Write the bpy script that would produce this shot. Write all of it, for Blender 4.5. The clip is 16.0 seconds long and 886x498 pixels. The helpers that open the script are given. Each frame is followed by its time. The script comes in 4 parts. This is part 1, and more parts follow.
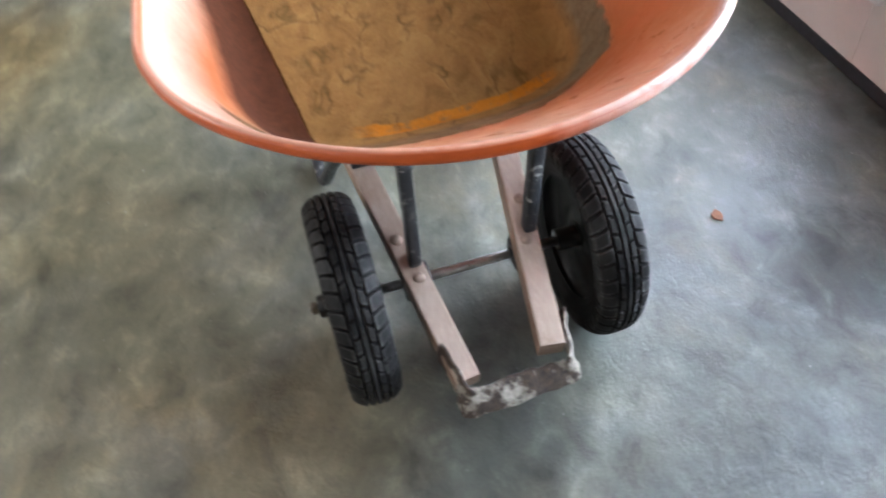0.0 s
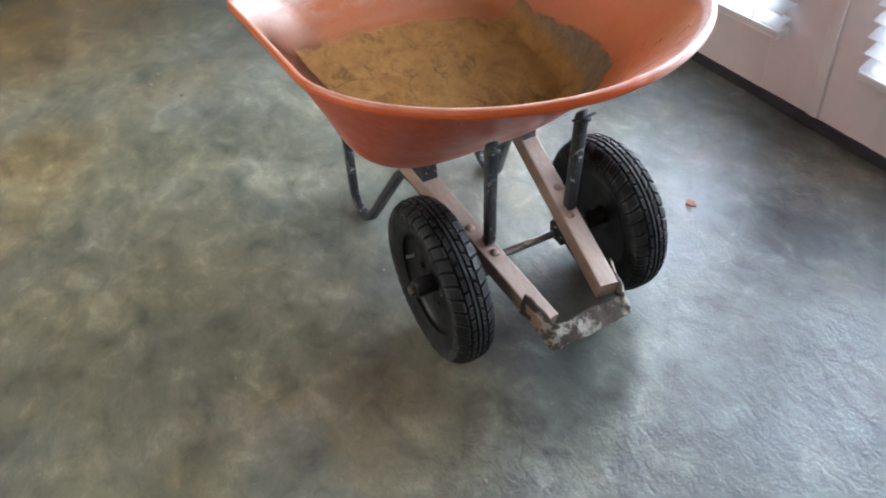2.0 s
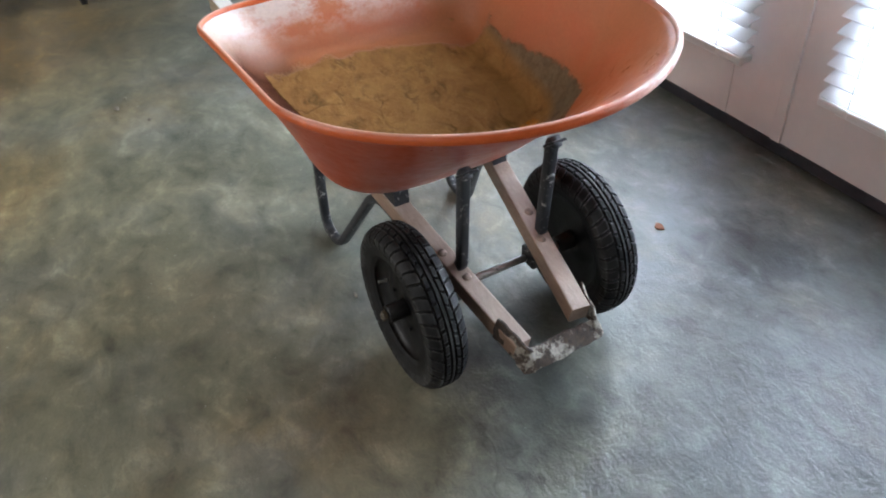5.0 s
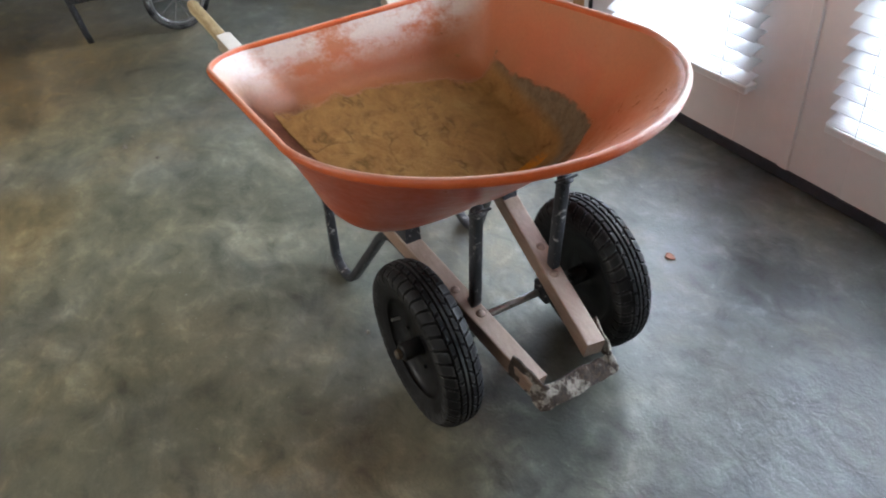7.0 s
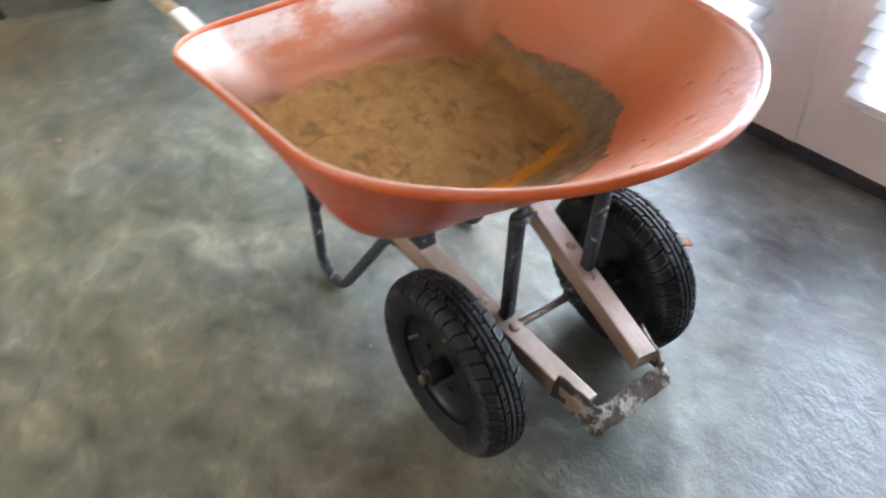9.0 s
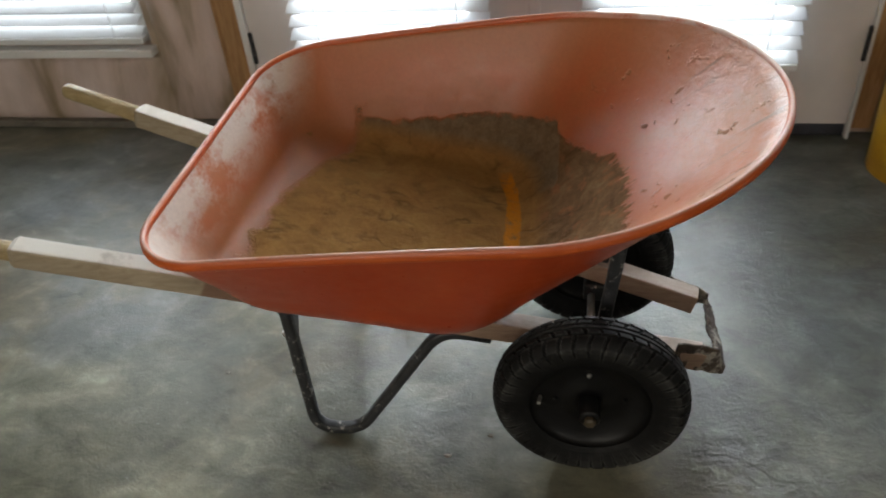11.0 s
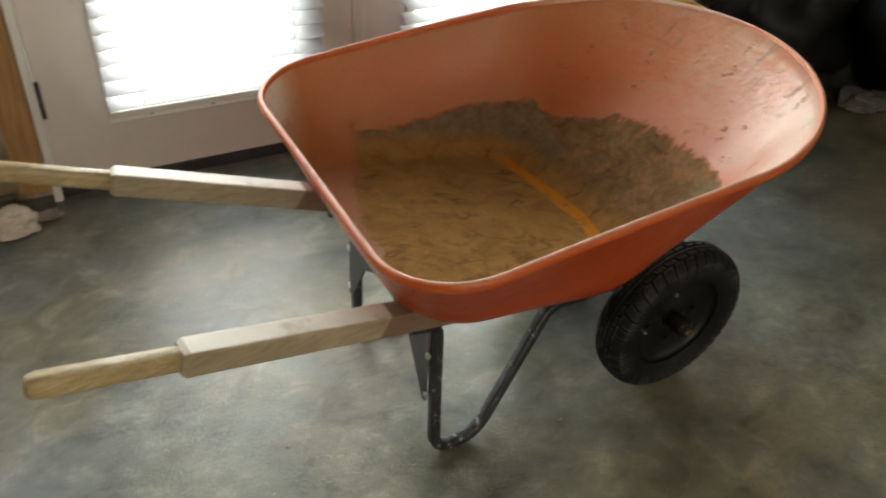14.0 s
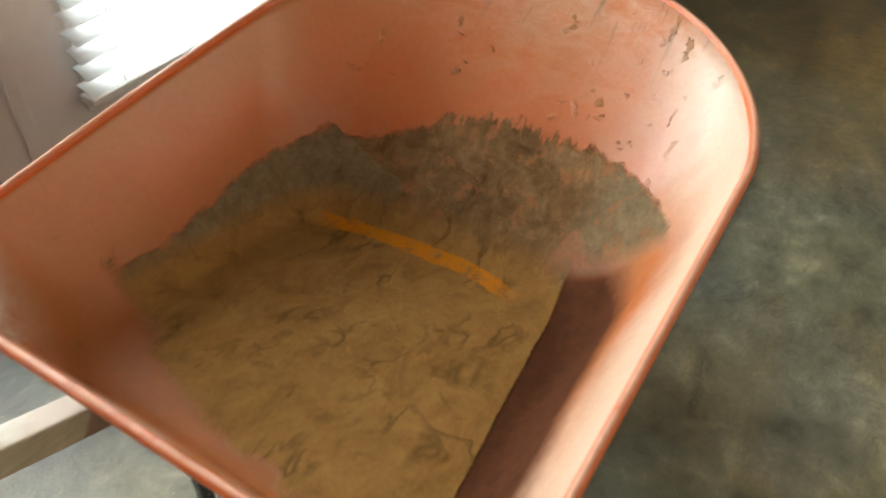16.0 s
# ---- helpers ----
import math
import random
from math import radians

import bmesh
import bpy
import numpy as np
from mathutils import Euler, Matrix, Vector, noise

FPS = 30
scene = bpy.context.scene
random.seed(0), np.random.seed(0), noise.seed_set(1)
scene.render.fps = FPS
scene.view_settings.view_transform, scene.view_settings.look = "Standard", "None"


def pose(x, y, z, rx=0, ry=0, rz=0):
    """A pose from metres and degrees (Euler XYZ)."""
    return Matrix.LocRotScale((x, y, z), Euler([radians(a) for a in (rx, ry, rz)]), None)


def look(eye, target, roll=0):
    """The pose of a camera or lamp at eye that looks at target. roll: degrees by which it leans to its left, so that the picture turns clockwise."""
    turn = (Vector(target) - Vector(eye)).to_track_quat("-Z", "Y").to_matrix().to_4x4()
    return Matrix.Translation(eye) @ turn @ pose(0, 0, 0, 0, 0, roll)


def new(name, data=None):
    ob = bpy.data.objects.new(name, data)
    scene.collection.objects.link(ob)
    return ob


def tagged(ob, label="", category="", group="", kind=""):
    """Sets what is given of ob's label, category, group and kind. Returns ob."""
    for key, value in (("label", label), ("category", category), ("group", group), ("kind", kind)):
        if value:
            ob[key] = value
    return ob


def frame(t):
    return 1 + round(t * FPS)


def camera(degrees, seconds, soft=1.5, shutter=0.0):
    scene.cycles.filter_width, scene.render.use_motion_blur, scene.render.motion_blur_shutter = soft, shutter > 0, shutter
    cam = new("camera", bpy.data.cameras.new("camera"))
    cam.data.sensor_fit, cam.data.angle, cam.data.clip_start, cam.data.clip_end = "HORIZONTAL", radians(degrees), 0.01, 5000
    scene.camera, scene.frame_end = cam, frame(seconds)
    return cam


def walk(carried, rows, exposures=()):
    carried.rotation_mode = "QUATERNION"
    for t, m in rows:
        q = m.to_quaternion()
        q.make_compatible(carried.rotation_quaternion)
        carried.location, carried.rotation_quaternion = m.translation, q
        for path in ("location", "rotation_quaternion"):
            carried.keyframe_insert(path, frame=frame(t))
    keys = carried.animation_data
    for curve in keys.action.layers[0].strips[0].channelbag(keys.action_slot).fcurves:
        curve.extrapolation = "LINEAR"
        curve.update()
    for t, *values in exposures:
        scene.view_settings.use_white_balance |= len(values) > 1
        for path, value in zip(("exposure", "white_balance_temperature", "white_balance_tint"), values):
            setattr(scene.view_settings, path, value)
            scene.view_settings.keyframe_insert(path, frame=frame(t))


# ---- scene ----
cam = camera(58.9, 16.0, 1.9, 0.5)
PATH = [
    (0, (0.805, -0.228, 1.174), (-0.48, 0.067, -0.329), -5.7),
    (0.5, (0.909, -0.436, 1.182), (-0.52, -0.052, -0.164), -7.8),
    (1, (0.998, -0.627, 1.239), (-0.458, -0.208, -0.067), -8.3),
    (1.5, (1.054, -0.662, 1.255), (-0.365, -0.15, -0.058), -7.1),
    (2, (1.071, -0.653, 1.256), (-0.319, -0.049, -0.049), -5.4),
    (2.5, (1.081, -0.648, 1.259), (-0.308, -0.008, -0.031), -5.7),
    (3, (1.085, -0.643, 1.264), (-0.285, 0.038, -0.024), -5.5),
    (3.5, (1.073, -0.644, 1.261), (-0.292, 0.048, -0.027), -5.0),
    (4, (1.071, -0.647, 1.261), (-0.297, 0.041, -0.025), -4.8),
    (6.3, (1.044, -0.668, 1.262), (-0.356, 0.043, 0.023), -2.6),
    (6.5, (1.041, -0.662, 1.272), (-0.349, 0.067, 0.032), -3.1),
    (7, (1.041, -0.665, 1.282), (-0.378, 0.043, 0.063), -4.9),
    (7.5, (1.033, -0.675, 1.285), (-0.409, -0.004, 0.072), -5.6),
    (8, (0.996, -0.702, 1.275), (-0.457, -0.109, 0.036), -5.5),
    (8.5, (0.907, -0.717, 1.243), (-0.494, -0.115, -0.052), -3.2),
    (9, (0.769, -0.711, 1.228), (-0.503, 0.122, -0.071), -3.4),
    (9.5, (0.596, -0.744, 1.240), (-0.510, 0.296, -0.061), -9.2),
    (10, (0.418, -0.922, 1.255), (-0.469, 0.317, -0.041), -10.6),
    (12.3, (-0.599, -1.233, 1.285), (-0.353, 0.381, 0.13), 1.0),
    (12.5, (-0.662, -1.193, 1.263), (-0.373, 0.414, 0.108), 1.2),
    (13, (-0.83, -1.087, 1.262), (-0.444, 0.48, 0.081), 0.8),
    (13.5, (-0.981, -1.059, 1.248), (-0.396, 0.436, 0.055), 2.2),
    (14, (-1.083, -1.045, 1.253), (-0.249, 0.329, 0.062), 4.4),
    (14.5, (-1.022, -0.866, 1.238), (-0.069, 0.436, 0.055), 1.1),
    (15, (-0.969, -0.767, 1.245), (0.083, 0.404, 0.011), -0.5),
    (15.5, (-1.0, -0.609, 1.24), (0.225, 0.319, -0.039), 0.7),
    (16, (-0.931, -0.454, 1.19), (0.356, 0.301, -0.141), 2.0),
]
# seconds, stops, kelvin, tint
EXPOSURES = [
    (0.0, 0.92, 5800, 13), (1.0, 0.87, 5750, 12), (2.0, 0.80, 5750, 12), (3.5, 0.49, 5800, 12), (6.4, 0.51, 5800, 12), (7.0, 0.33, 5900, 12), (7.5, 0.25, 5950, 13), (8.5, 0.82, 5850, 13),
    (9.0, 0.94, 5800, 13), (9.5, 0.42, 5950, 12), (10.2, 0.02, 6100, 11), (12.3, -0.72, 7200, 4), (13.0, -0.54, 7200, 4), (14.0, -0.15, 7250, 5), (15.0, -0.32, 7300, 5), (15.5, -0.20, 7250, 4), (16.0, 0.26, 7200, 3),
]
walk(cam, [(t, look(eye, target, roll)) for t, eye, target, roll in PATH], EXPOSURES)

# ---- world and light ----
world = bpy.data.worlds.new("world")
scene.world = world
world.use_nodes = True
wn = world.node_tree.nodes
sky = wn.new("ShaderNodeTexSky")
sky.sky_type, sky.sun_disc, sky.sun_elevation, sky.sun_rotation = "NISHITA", False, radians(40), radians(20)
wn["Background"].inputs["Strength"].default_value = 0.12
world.node_tree.links.new(sky.outputs[0], wn["Background"].inputs["Color"])


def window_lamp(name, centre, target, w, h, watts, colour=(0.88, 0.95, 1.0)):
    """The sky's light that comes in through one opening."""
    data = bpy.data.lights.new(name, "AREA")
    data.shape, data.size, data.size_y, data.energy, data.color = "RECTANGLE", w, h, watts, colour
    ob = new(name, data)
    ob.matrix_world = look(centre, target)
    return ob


window_lamp("daylight", (-0.615, 1.30, 1.12), (-0.615, 0, 1.02), 0.75, 1.9, 62)
window_lamp("daylight", (0.295, 1.30, 1.12), (0.295, 0, 1.02), 0.75, 1.9, 58)
window_lamp("daylight", (-1.87, 1.30, 1.05), (-1.87, 0, 0.95), 0.95, 1.5, 30)
window_lamp("daylight", (1.60, 1.30, 1.05), (1.60, 0, 0.95), 0.95, 1.5, 20)
# unseen south openings, added to light the side away from the doors
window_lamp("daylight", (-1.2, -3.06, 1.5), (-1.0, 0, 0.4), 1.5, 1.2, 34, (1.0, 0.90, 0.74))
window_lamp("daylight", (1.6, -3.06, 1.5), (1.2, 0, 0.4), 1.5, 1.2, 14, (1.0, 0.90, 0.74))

# ---- materials ----


class Mat:
    """A node material with a few short ways to wire it."""

    def __init__(self, name, rough=0.6, metal=0.0, spec=0.5):
        self.m = bpy.data.materials.new(name)
        self.m.use_nodes = True
        self.t = self.m.node_tree
        self.b = self.t.nodes["Principled BSDF"]
        self.b.inputs["Roughness"].default_value = rough
        self.b.inputs["Metallic"].default_value = metal
        self.b.inputs["Specular IOR Level"].default_value = spec
        self.co = self.t.nodes.new("ShaderNodeTexCoord").outputs["Object"]

    def node(self, kind, **props):
        n = self.t.nodes.new(kind)
        for k, v in props.items():
            if k == "operation":
                n.operation = v
            elif k == "blend_type":
                n.blend_type = v
        return n

    def link(self, a, b):
        self.t.links.new(a, b)

    def scaled(self, sx, sy, sz, rz=0.0):
        n = self.node("ShaderNodeMapping")
        n.inputs["Scale"].default_value = (sx, sy, sz)
        n.inputs["Rotation"].default_value = (0, 0, radians(rz))
        self.link(self.co, n.inputs["Vector"])
        return n.outputs[0]

    def noise(self, scale, detail=5, rough=0.6, co=None, warp=0.0):
        n = self.node("ShaderNodeTexNoise")
        n.inputs["Scale"].default_value = scale
        n.inputs["Detail"].default_value = detail
        n.inputs["Roughness"].default_value = rough
        n.inputs["Distortion"].default_value = warp
        self.link(co or self.co, n.inputs["Vector"])
        return n.outputs["Fac"]

    def ramp(self, fac, *stops):
        n = self.node("ShaderNodeValToRGB")
        e = n.color_ramp.elements
        while len(e) < len(stops):
            e.new(0.5)
        for el, (p, c) in zip(e, stops):
            el.position = p
            el.color = (*c, 1) if isinstance(c, tuple) else (c, c, c, 1)
        self.link(fac, n.inputs[0])
        return n.outputs[0]

    def math(self, op, a, b=0.0):
        n = self.node("ShaderNodeMath", operation=op)
        for i, v in enumerate((a, b)):
            if isinstance(v, (int, float)):
                n.inputs[i].default_value = v
            else:
                self.link(v, n.inputs[i])
        return n.outputs[0]

    def mix(self, fac, a, b, blend="MIX"):
        n = self.node("ShaderNodeMixRGB", blend_type=blend)
        for i, v in enumerate((fac, a, b)):
            if isinstance(v, (int, float)):
                n.inputs[i].default_value = v
            elif isinstance(v, tuple):
                n.inputs[i].default_value = (*v, 1)
            else:
                self.link(v, n.inputs[i])
        return n.outputs[0]

    def xyz(self):
        n = self.node("ShaderNodeSeparateXYZ")
        self.link(self.co, n.inputs[0])
        return n.outputs

    def step(self, v, lo, hi):
        n = self.node("ShaderNodeMapRange")
        n.inputs["From Min"].default_value, n.inputs["From Max"].default_value = lo, hi
        self.link(v, n.inputs["Value"])
        return n.outputs[0]

    def colour(self, c):
        if isinstance(c, tuple):
            self.b.inputs["Base Color"].default_value = (*c, 1)
        else:
            self.link(c, self.b.inputs["Base Color"])
        return self

    def rough(self, r):
        self.link(r, self.b.inputs["Roughness"])
        return self

    def bump(self, h, strength=0.3, depth=0.01):
        n = self.node("ShaderNodeBump")
        n.inputs["Strength"].default_value, n.inputs["Distance"].default_value = strength, depth
        self.link(h, n.inputs["Height"])
        self.link(n.outputs[0], self.b.inputs["Normal"])
        return self


def mat_concrete():
    """Sealed concrete stained in drifting blotches of blue-grey, olive and tan, with trowel creases."""
    m = Mat("stained_concrete", 0.4, 0, 0.7)
    x, y, z = m.xyz()
    turned_co = m.scaled(1.0, 1.6, 1, 32)
    drift = m.noise(3.0, 7, 0.60, turned_co, 0.6)
    blot = m.noise(11.0, 7, 0.63, m.scaled(1.0, 1.3, 1, 25), 0.5)
    hue_a, hue_b = m.noise(1.5, 6, 0.60, None, 0.5), m.noise(2.4, 6, 0.60, m.scaled(1, 1, 1, 70), 0.5)
    grit = m.noise(160.0, 3, 0.6)
    crease = m.noise(19.0, 6, 0.62, turned_co, 0.9)
    base = m.ramp(drift, (0.30, (0.068, 0.076, 0.066)), (0.45, (0.122, 0.134, 0.116)), (0.58, (0.162, 0.174, 0.149)), (0.72, (0.245, 0.256, 0.222)))
    c = m.mix(m.math("MULTIPLY", m.step(hue_a, 0.47, 0.60), 0.62), base, m.ramp(drift, (0.3, (0.095, 0.078, 0.045)), (0.55, (0.185, 0.155, 0.092)), (0.75, (0.27, 0.235, 0.15))))
    c = m.mix(m.math("MULTIPLY", m.step(hue_b, 0.48, 0.62), 0.48), c, m.ramp(drift, (0.3, (0.078, 0.096, 0.110)), (0.55, (0.165, 0.190, 0.208)), (0.75, (0.27, 0.295, 0.31))))
    # tan deepens away from the doors, with a ragged edge
    tan = m.step(m.math("ADD", y, m.math("MULTIPLY", m.math("SUBTRACT", hue_a, 0.5), 1.6)), 0.15, -0.75)
    c = m.mix(m.math("MULTIPLY", tan, 0.9), c, m.mix(1.0, c, (1.12, 0.98, 0.69), "MULTIPLY"))
    c = m.mix(1.0, c, m.ramp(blot, (0.30, 0.52), (0.44, 0.88), (0.55, 1.07), (0.68, 1.56)), "MULTIPLY")
    # trowel creases: short dark lines with a pale edge
    line = m.math("ABSOLUTE", m.math("SUBTRACT", crease, 0.5))
    where = m.step(blot, 0.47, 0.60)
    c = m.mix(m.math("MULTIPLY", m.step(line, 0.030, 0.004), m.math("MULTIPLY", where, 0.3)), c, m.mix(1.0, c, (0.50, 0.48, 0.46), "MULTIPLY"))
    c = m.mix(m.math("MULTIPLY", m.step(crease, 0.57, 0.72), 0.32), c, m.mix(1.0, c, (1.55, 1.52, 1.45), "MULTIPLY"))
    c = m.mix(0.4, c, m.ramp(grit, (0.3, 0.84), (0.7, 1.12)), "MULTIPLY")
    # spattered pale drops
    drop = m.noise(75.0, 2, 0.5)
    c = m.mix(m.math("MULTIPLY", m.step(drop, 0.735, 0.76), 0.55), c, (0.36, 0.36, 0.33))
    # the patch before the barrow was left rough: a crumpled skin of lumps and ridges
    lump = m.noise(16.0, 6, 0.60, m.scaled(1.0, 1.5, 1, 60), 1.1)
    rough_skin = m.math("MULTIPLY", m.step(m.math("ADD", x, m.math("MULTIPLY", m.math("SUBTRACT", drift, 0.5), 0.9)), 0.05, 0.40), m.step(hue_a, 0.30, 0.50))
    # the patch is about half as bright, fading out towards -y
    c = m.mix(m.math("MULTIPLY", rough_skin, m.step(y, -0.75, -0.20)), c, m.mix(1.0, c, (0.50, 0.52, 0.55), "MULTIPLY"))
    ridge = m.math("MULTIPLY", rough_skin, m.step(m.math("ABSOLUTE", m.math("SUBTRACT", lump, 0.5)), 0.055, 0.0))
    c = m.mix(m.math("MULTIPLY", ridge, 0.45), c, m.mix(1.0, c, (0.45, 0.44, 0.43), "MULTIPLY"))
    # stains; the first is partly contact shade painted under the barrow's nose
    # the last paints the cabinet's brown reflection into the floor colour
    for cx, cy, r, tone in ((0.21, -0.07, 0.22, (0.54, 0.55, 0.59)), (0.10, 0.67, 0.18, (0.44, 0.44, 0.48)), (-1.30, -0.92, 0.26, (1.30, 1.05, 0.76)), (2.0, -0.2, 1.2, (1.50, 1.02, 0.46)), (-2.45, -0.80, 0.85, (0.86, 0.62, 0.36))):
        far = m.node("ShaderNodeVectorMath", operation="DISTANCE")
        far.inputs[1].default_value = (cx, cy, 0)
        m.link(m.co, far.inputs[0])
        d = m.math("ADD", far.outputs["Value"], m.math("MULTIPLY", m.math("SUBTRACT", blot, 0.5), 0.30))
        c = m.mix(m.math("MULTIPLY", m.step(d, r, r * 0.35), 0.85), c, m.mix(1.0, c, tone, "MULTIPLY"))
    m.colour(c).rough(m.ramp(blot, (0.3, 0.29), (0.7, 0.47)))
    relief = m.math("ADD", m.mix(0.5, crease, m.mix(0.6, blot, grit)), m.math("MULTIPLY", m.math("MULTIPLY", rough_skin, lump), m.math("ADD", 1.3, m.math("MULTIPLY", m.step(y, 0.0, -0.4), 1.7))))
    return m.bump(relief, 0.30, 0.009).m


def mat_tray():
    """Orange plastic with a dust film, dried mud on the floor and the front slope, and a scraped clean streak."""
    m = Mat("mud_stained_orange_plastic", 0.40)
    x, y, z = m.xyz()
    n1, n2, n3 = m.noise(5, 5, 0.6, None, 0.3), m.noise(42, 6, 0.68), m.noise(140, 3, 0.6)
    inside = m.node("ShaderNodeAttribute")
    inside.attribute_name = "inside"
    ins = inside.outputs["Fac"]
    plastic = m.ramp(n1, (0.30, (0.35, 0.040, 0.007)), (0.55, (0.40, 0.052, 0.009)), (0.75, (0.43, 0.068, 0.013)))
    # thin dust everywhere inside, pale cement residue on the rear wall and on the nose
    dust = m.math("MULTIPLY", m.step(m.noise(4.2, 7, 0.66, None, 0.7), 0.40, 0.66), 0.40)
    back = m.math("MULTIPLY", m.math("MULTIPLY", m.step(x, -0.60, -0.665), m.step(z, 0.465, 0.545)), m.step(m.noise(7, 7, 0.72, m.scaled(1, 1, 1.6)), 0.38, 0.53))
    scuff = m.noise(15, 6, 0.75, m.scaled(1.4, 1, 2.5, 30), 0.6)
    nose = m.math("MULTIPLY", m.step(x, 0.05, 0.24), m.step(scuff, 0.36, 0.58))
    pale = m.math("MAXIMUM", m.math("MULTIPLY", back, 0.88), m.math("MULTIPLY", nose, 0.26))
    c = m.mix(m.math("MULTIPLY", ins, 0.35), plastic, (0.40, 0.120, 0.024))
    c = m.mix(m.math("MULTIPLY", dust, ins), c, (0.33, 0.155, 0.055))
    # grey dust that thickens towards the lip
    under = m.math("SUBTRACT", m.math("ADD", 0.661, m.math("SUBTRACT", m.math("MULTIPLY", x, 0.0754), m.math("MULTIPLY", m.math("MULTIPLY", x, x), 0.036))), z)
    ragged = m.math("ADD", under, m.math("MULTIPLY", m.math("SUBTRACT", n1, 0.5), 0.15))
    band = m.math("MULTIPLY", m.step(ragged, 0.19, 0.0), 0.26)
    # also paints window sheen into the dust, on the wall facing the doors
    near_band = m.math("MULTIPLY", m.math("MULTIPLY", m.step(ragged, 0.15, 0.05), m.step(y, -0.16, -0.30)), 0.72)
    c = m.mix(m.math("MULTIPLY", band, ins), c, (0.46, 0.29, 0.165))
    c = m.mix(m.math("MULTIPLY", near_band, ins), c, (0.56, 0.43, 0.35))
    c = m.mix(m.math("MULTIPLY", pale, ins), c, (0.58, 0.49, 0.43))
    # height above the sloping floor of the tray
    lift = m.math("SUBTRACT", z, m.math("SUBTRACT", 0.340, m.math("MULTIPLY", x, 0.149)))
    rag = m.math("SUBTRACT", m.noise(9, 8, 0.70), 0.5)
    fray = m.math("SUBTRACT", m.noise(26, 6, 0.70), 0.5)
    fingers = m.math("SUBTRACT", m.noise(9, 6, 0.72, m.scaled(0.6, 3.4, 0.6, 12), 0.7), 0.5)
    # how high the mud reaches on the front slope and along one wall
    slope = m.step(m.math("ADD", x, m.math("MULTIPLY", fray, 0.03)), -0.165, -0.125)
    front = m.math("MULTIPLY", slope, m.math("ADD", 0.098, m.math("MULTIPLY", m.step(y, 0.20, 0.03), 0.064)))
    on_wall = m.math("MULTIPLY", m.step(m.math("ADD", y, m.math("MULTIPLY", fray, 0.02)), 0.12, 0.14), m.step(m.math("ADD", x, m.math("MULTIPLY", fray, 0.06)), -0.535, -0.515))
    on_wall = m.math("MULTIPLY", on_wall, m.step(x, -0.072, -0.080))
    far_wall = m.math("MULTIPLY", on_wall, m.math("ADD", 0.040, m.math("MULTIPLY", m.step(x, -0.45, -0.08), 0.074)))
    high = m.math("MAXIMUM", front, far_wall)
    edge = m.math("ADD", m.math("MULTIPLY", fray, 0.045), m.math("MULTIPLY", m.math("MULTIPLY", fingers, m.step(x, -0.02, 0.03)), m.math("MULTIPLY", m.step(m.noise(7, 2, 0.5), 0.38, 0.62), m.math("ADD", 0.06, m.math("MULTIPLY", m.step(m.math("ABSOLUTE", m.math("SUBTRACT", y, 0.02)), 0.16, 0.05), 0.12)))))
    edge = m.math("ADD", edge, m.math("MULTIPLY", rag, 0.035))
    # dark brown at the foot of one wall, and a thin brown film above the mud
    wall_foot = m.math("MULTIPLY", m.step(m.math("ADD", lift, m.math("MULTIPLY", rag, 0.05)), 0.118, 0.070), m.math("MULTIPLY", m.math("MULTIPLY", ins, m.step(x, -0.67, -0.58)), m.math("MULTIPLY", m.step(y, -0.15, -0.19), m.step(x, -0.095, -0.125))))
    film = m.math("MULTIPLY", m.step(m.math("ADD", lift, m.math("MULTIPLY", rag, 0.16)), 0.18, 0.02), m.math("MULTIPLY", ins, 0.62))
    film = m.math("MULTIPLY", film, m.step(x, -0.69, -0.63))
    c = m.mix(film, c, (0.235, 0.098, 0.030))
    c = m.mix(m.math("MULTIPLY", wall_foot, 0.95), c, m.ramp(n2, (0.3, (0.040, 0.012, 0.006)), (0.7, (0.075, 0.024, 0.011))))
    # the floor mud stops in a straight scraped line on one side and raggedly at the back
    cut_y = m.math("ADD", y, m.math("ADD", m.math("MULTIPLY", fray, 0.012), m.math("MULTIPLY", x, -0.132)))
    near_cut = m.math("MULTIPLY", m.step(cut_y, -0.170, -0.174), m.step(x, -0.085, -0.12))
    back_x = m.math("ADD", m.math("ADD", x, m.math("MULTIPLY", rag, 0.16)), m.math("MULTIPLY", m.step(y, 0.05, 0.22), -0.10))
    back_cut = m.step(back_x, -0.600, -0.622)
    level = m.math("SUBTRACT", m.math("ADD", m.math("ADD", high, 0.014), edge), lift)
    mud = m.math("MULTIPLY", m.step(level, -0.003, 0.005), m.math("MULTIPLY", m.math("SUBTRACT", 1.0, near_cut), m.math("SUBTRACT", 1.0, back_cut)))
    # a bare orange patch by the end of the scraped streak
    bx, by = m.math("ADD", x, 0.098), m.math("ADD", y, 0.185)
    bare = m.math("SQRT", m.math("ADD", m.math("MULTIPLY", bx, bx), m.math("MULTIPLY", by, by)))
    bare = m.step(m.math("ADD", bare, m.math("MULTIPLY", m.math("ADD", rag, fray), 0.12)), 0.036, 0.020)
    mud = m.math("MULTIPLY", m.math("MULTIPLY", mud, m.math("SUBTRACT", 1.0, m.math("MULTIPLY", bare, 0.4))), ins)
    splat = m.math("MULTIPLY", m.step(m.noise(30, 3, 0.6, None, 0.4), 0.625, 0.665), m.math("MULTIPLY", m.math("MULTIPLY", m.step(x, -0.06, 0.06), m.step(m.noise(6, 3, 0.6), 0.46, 0.55)), ins))
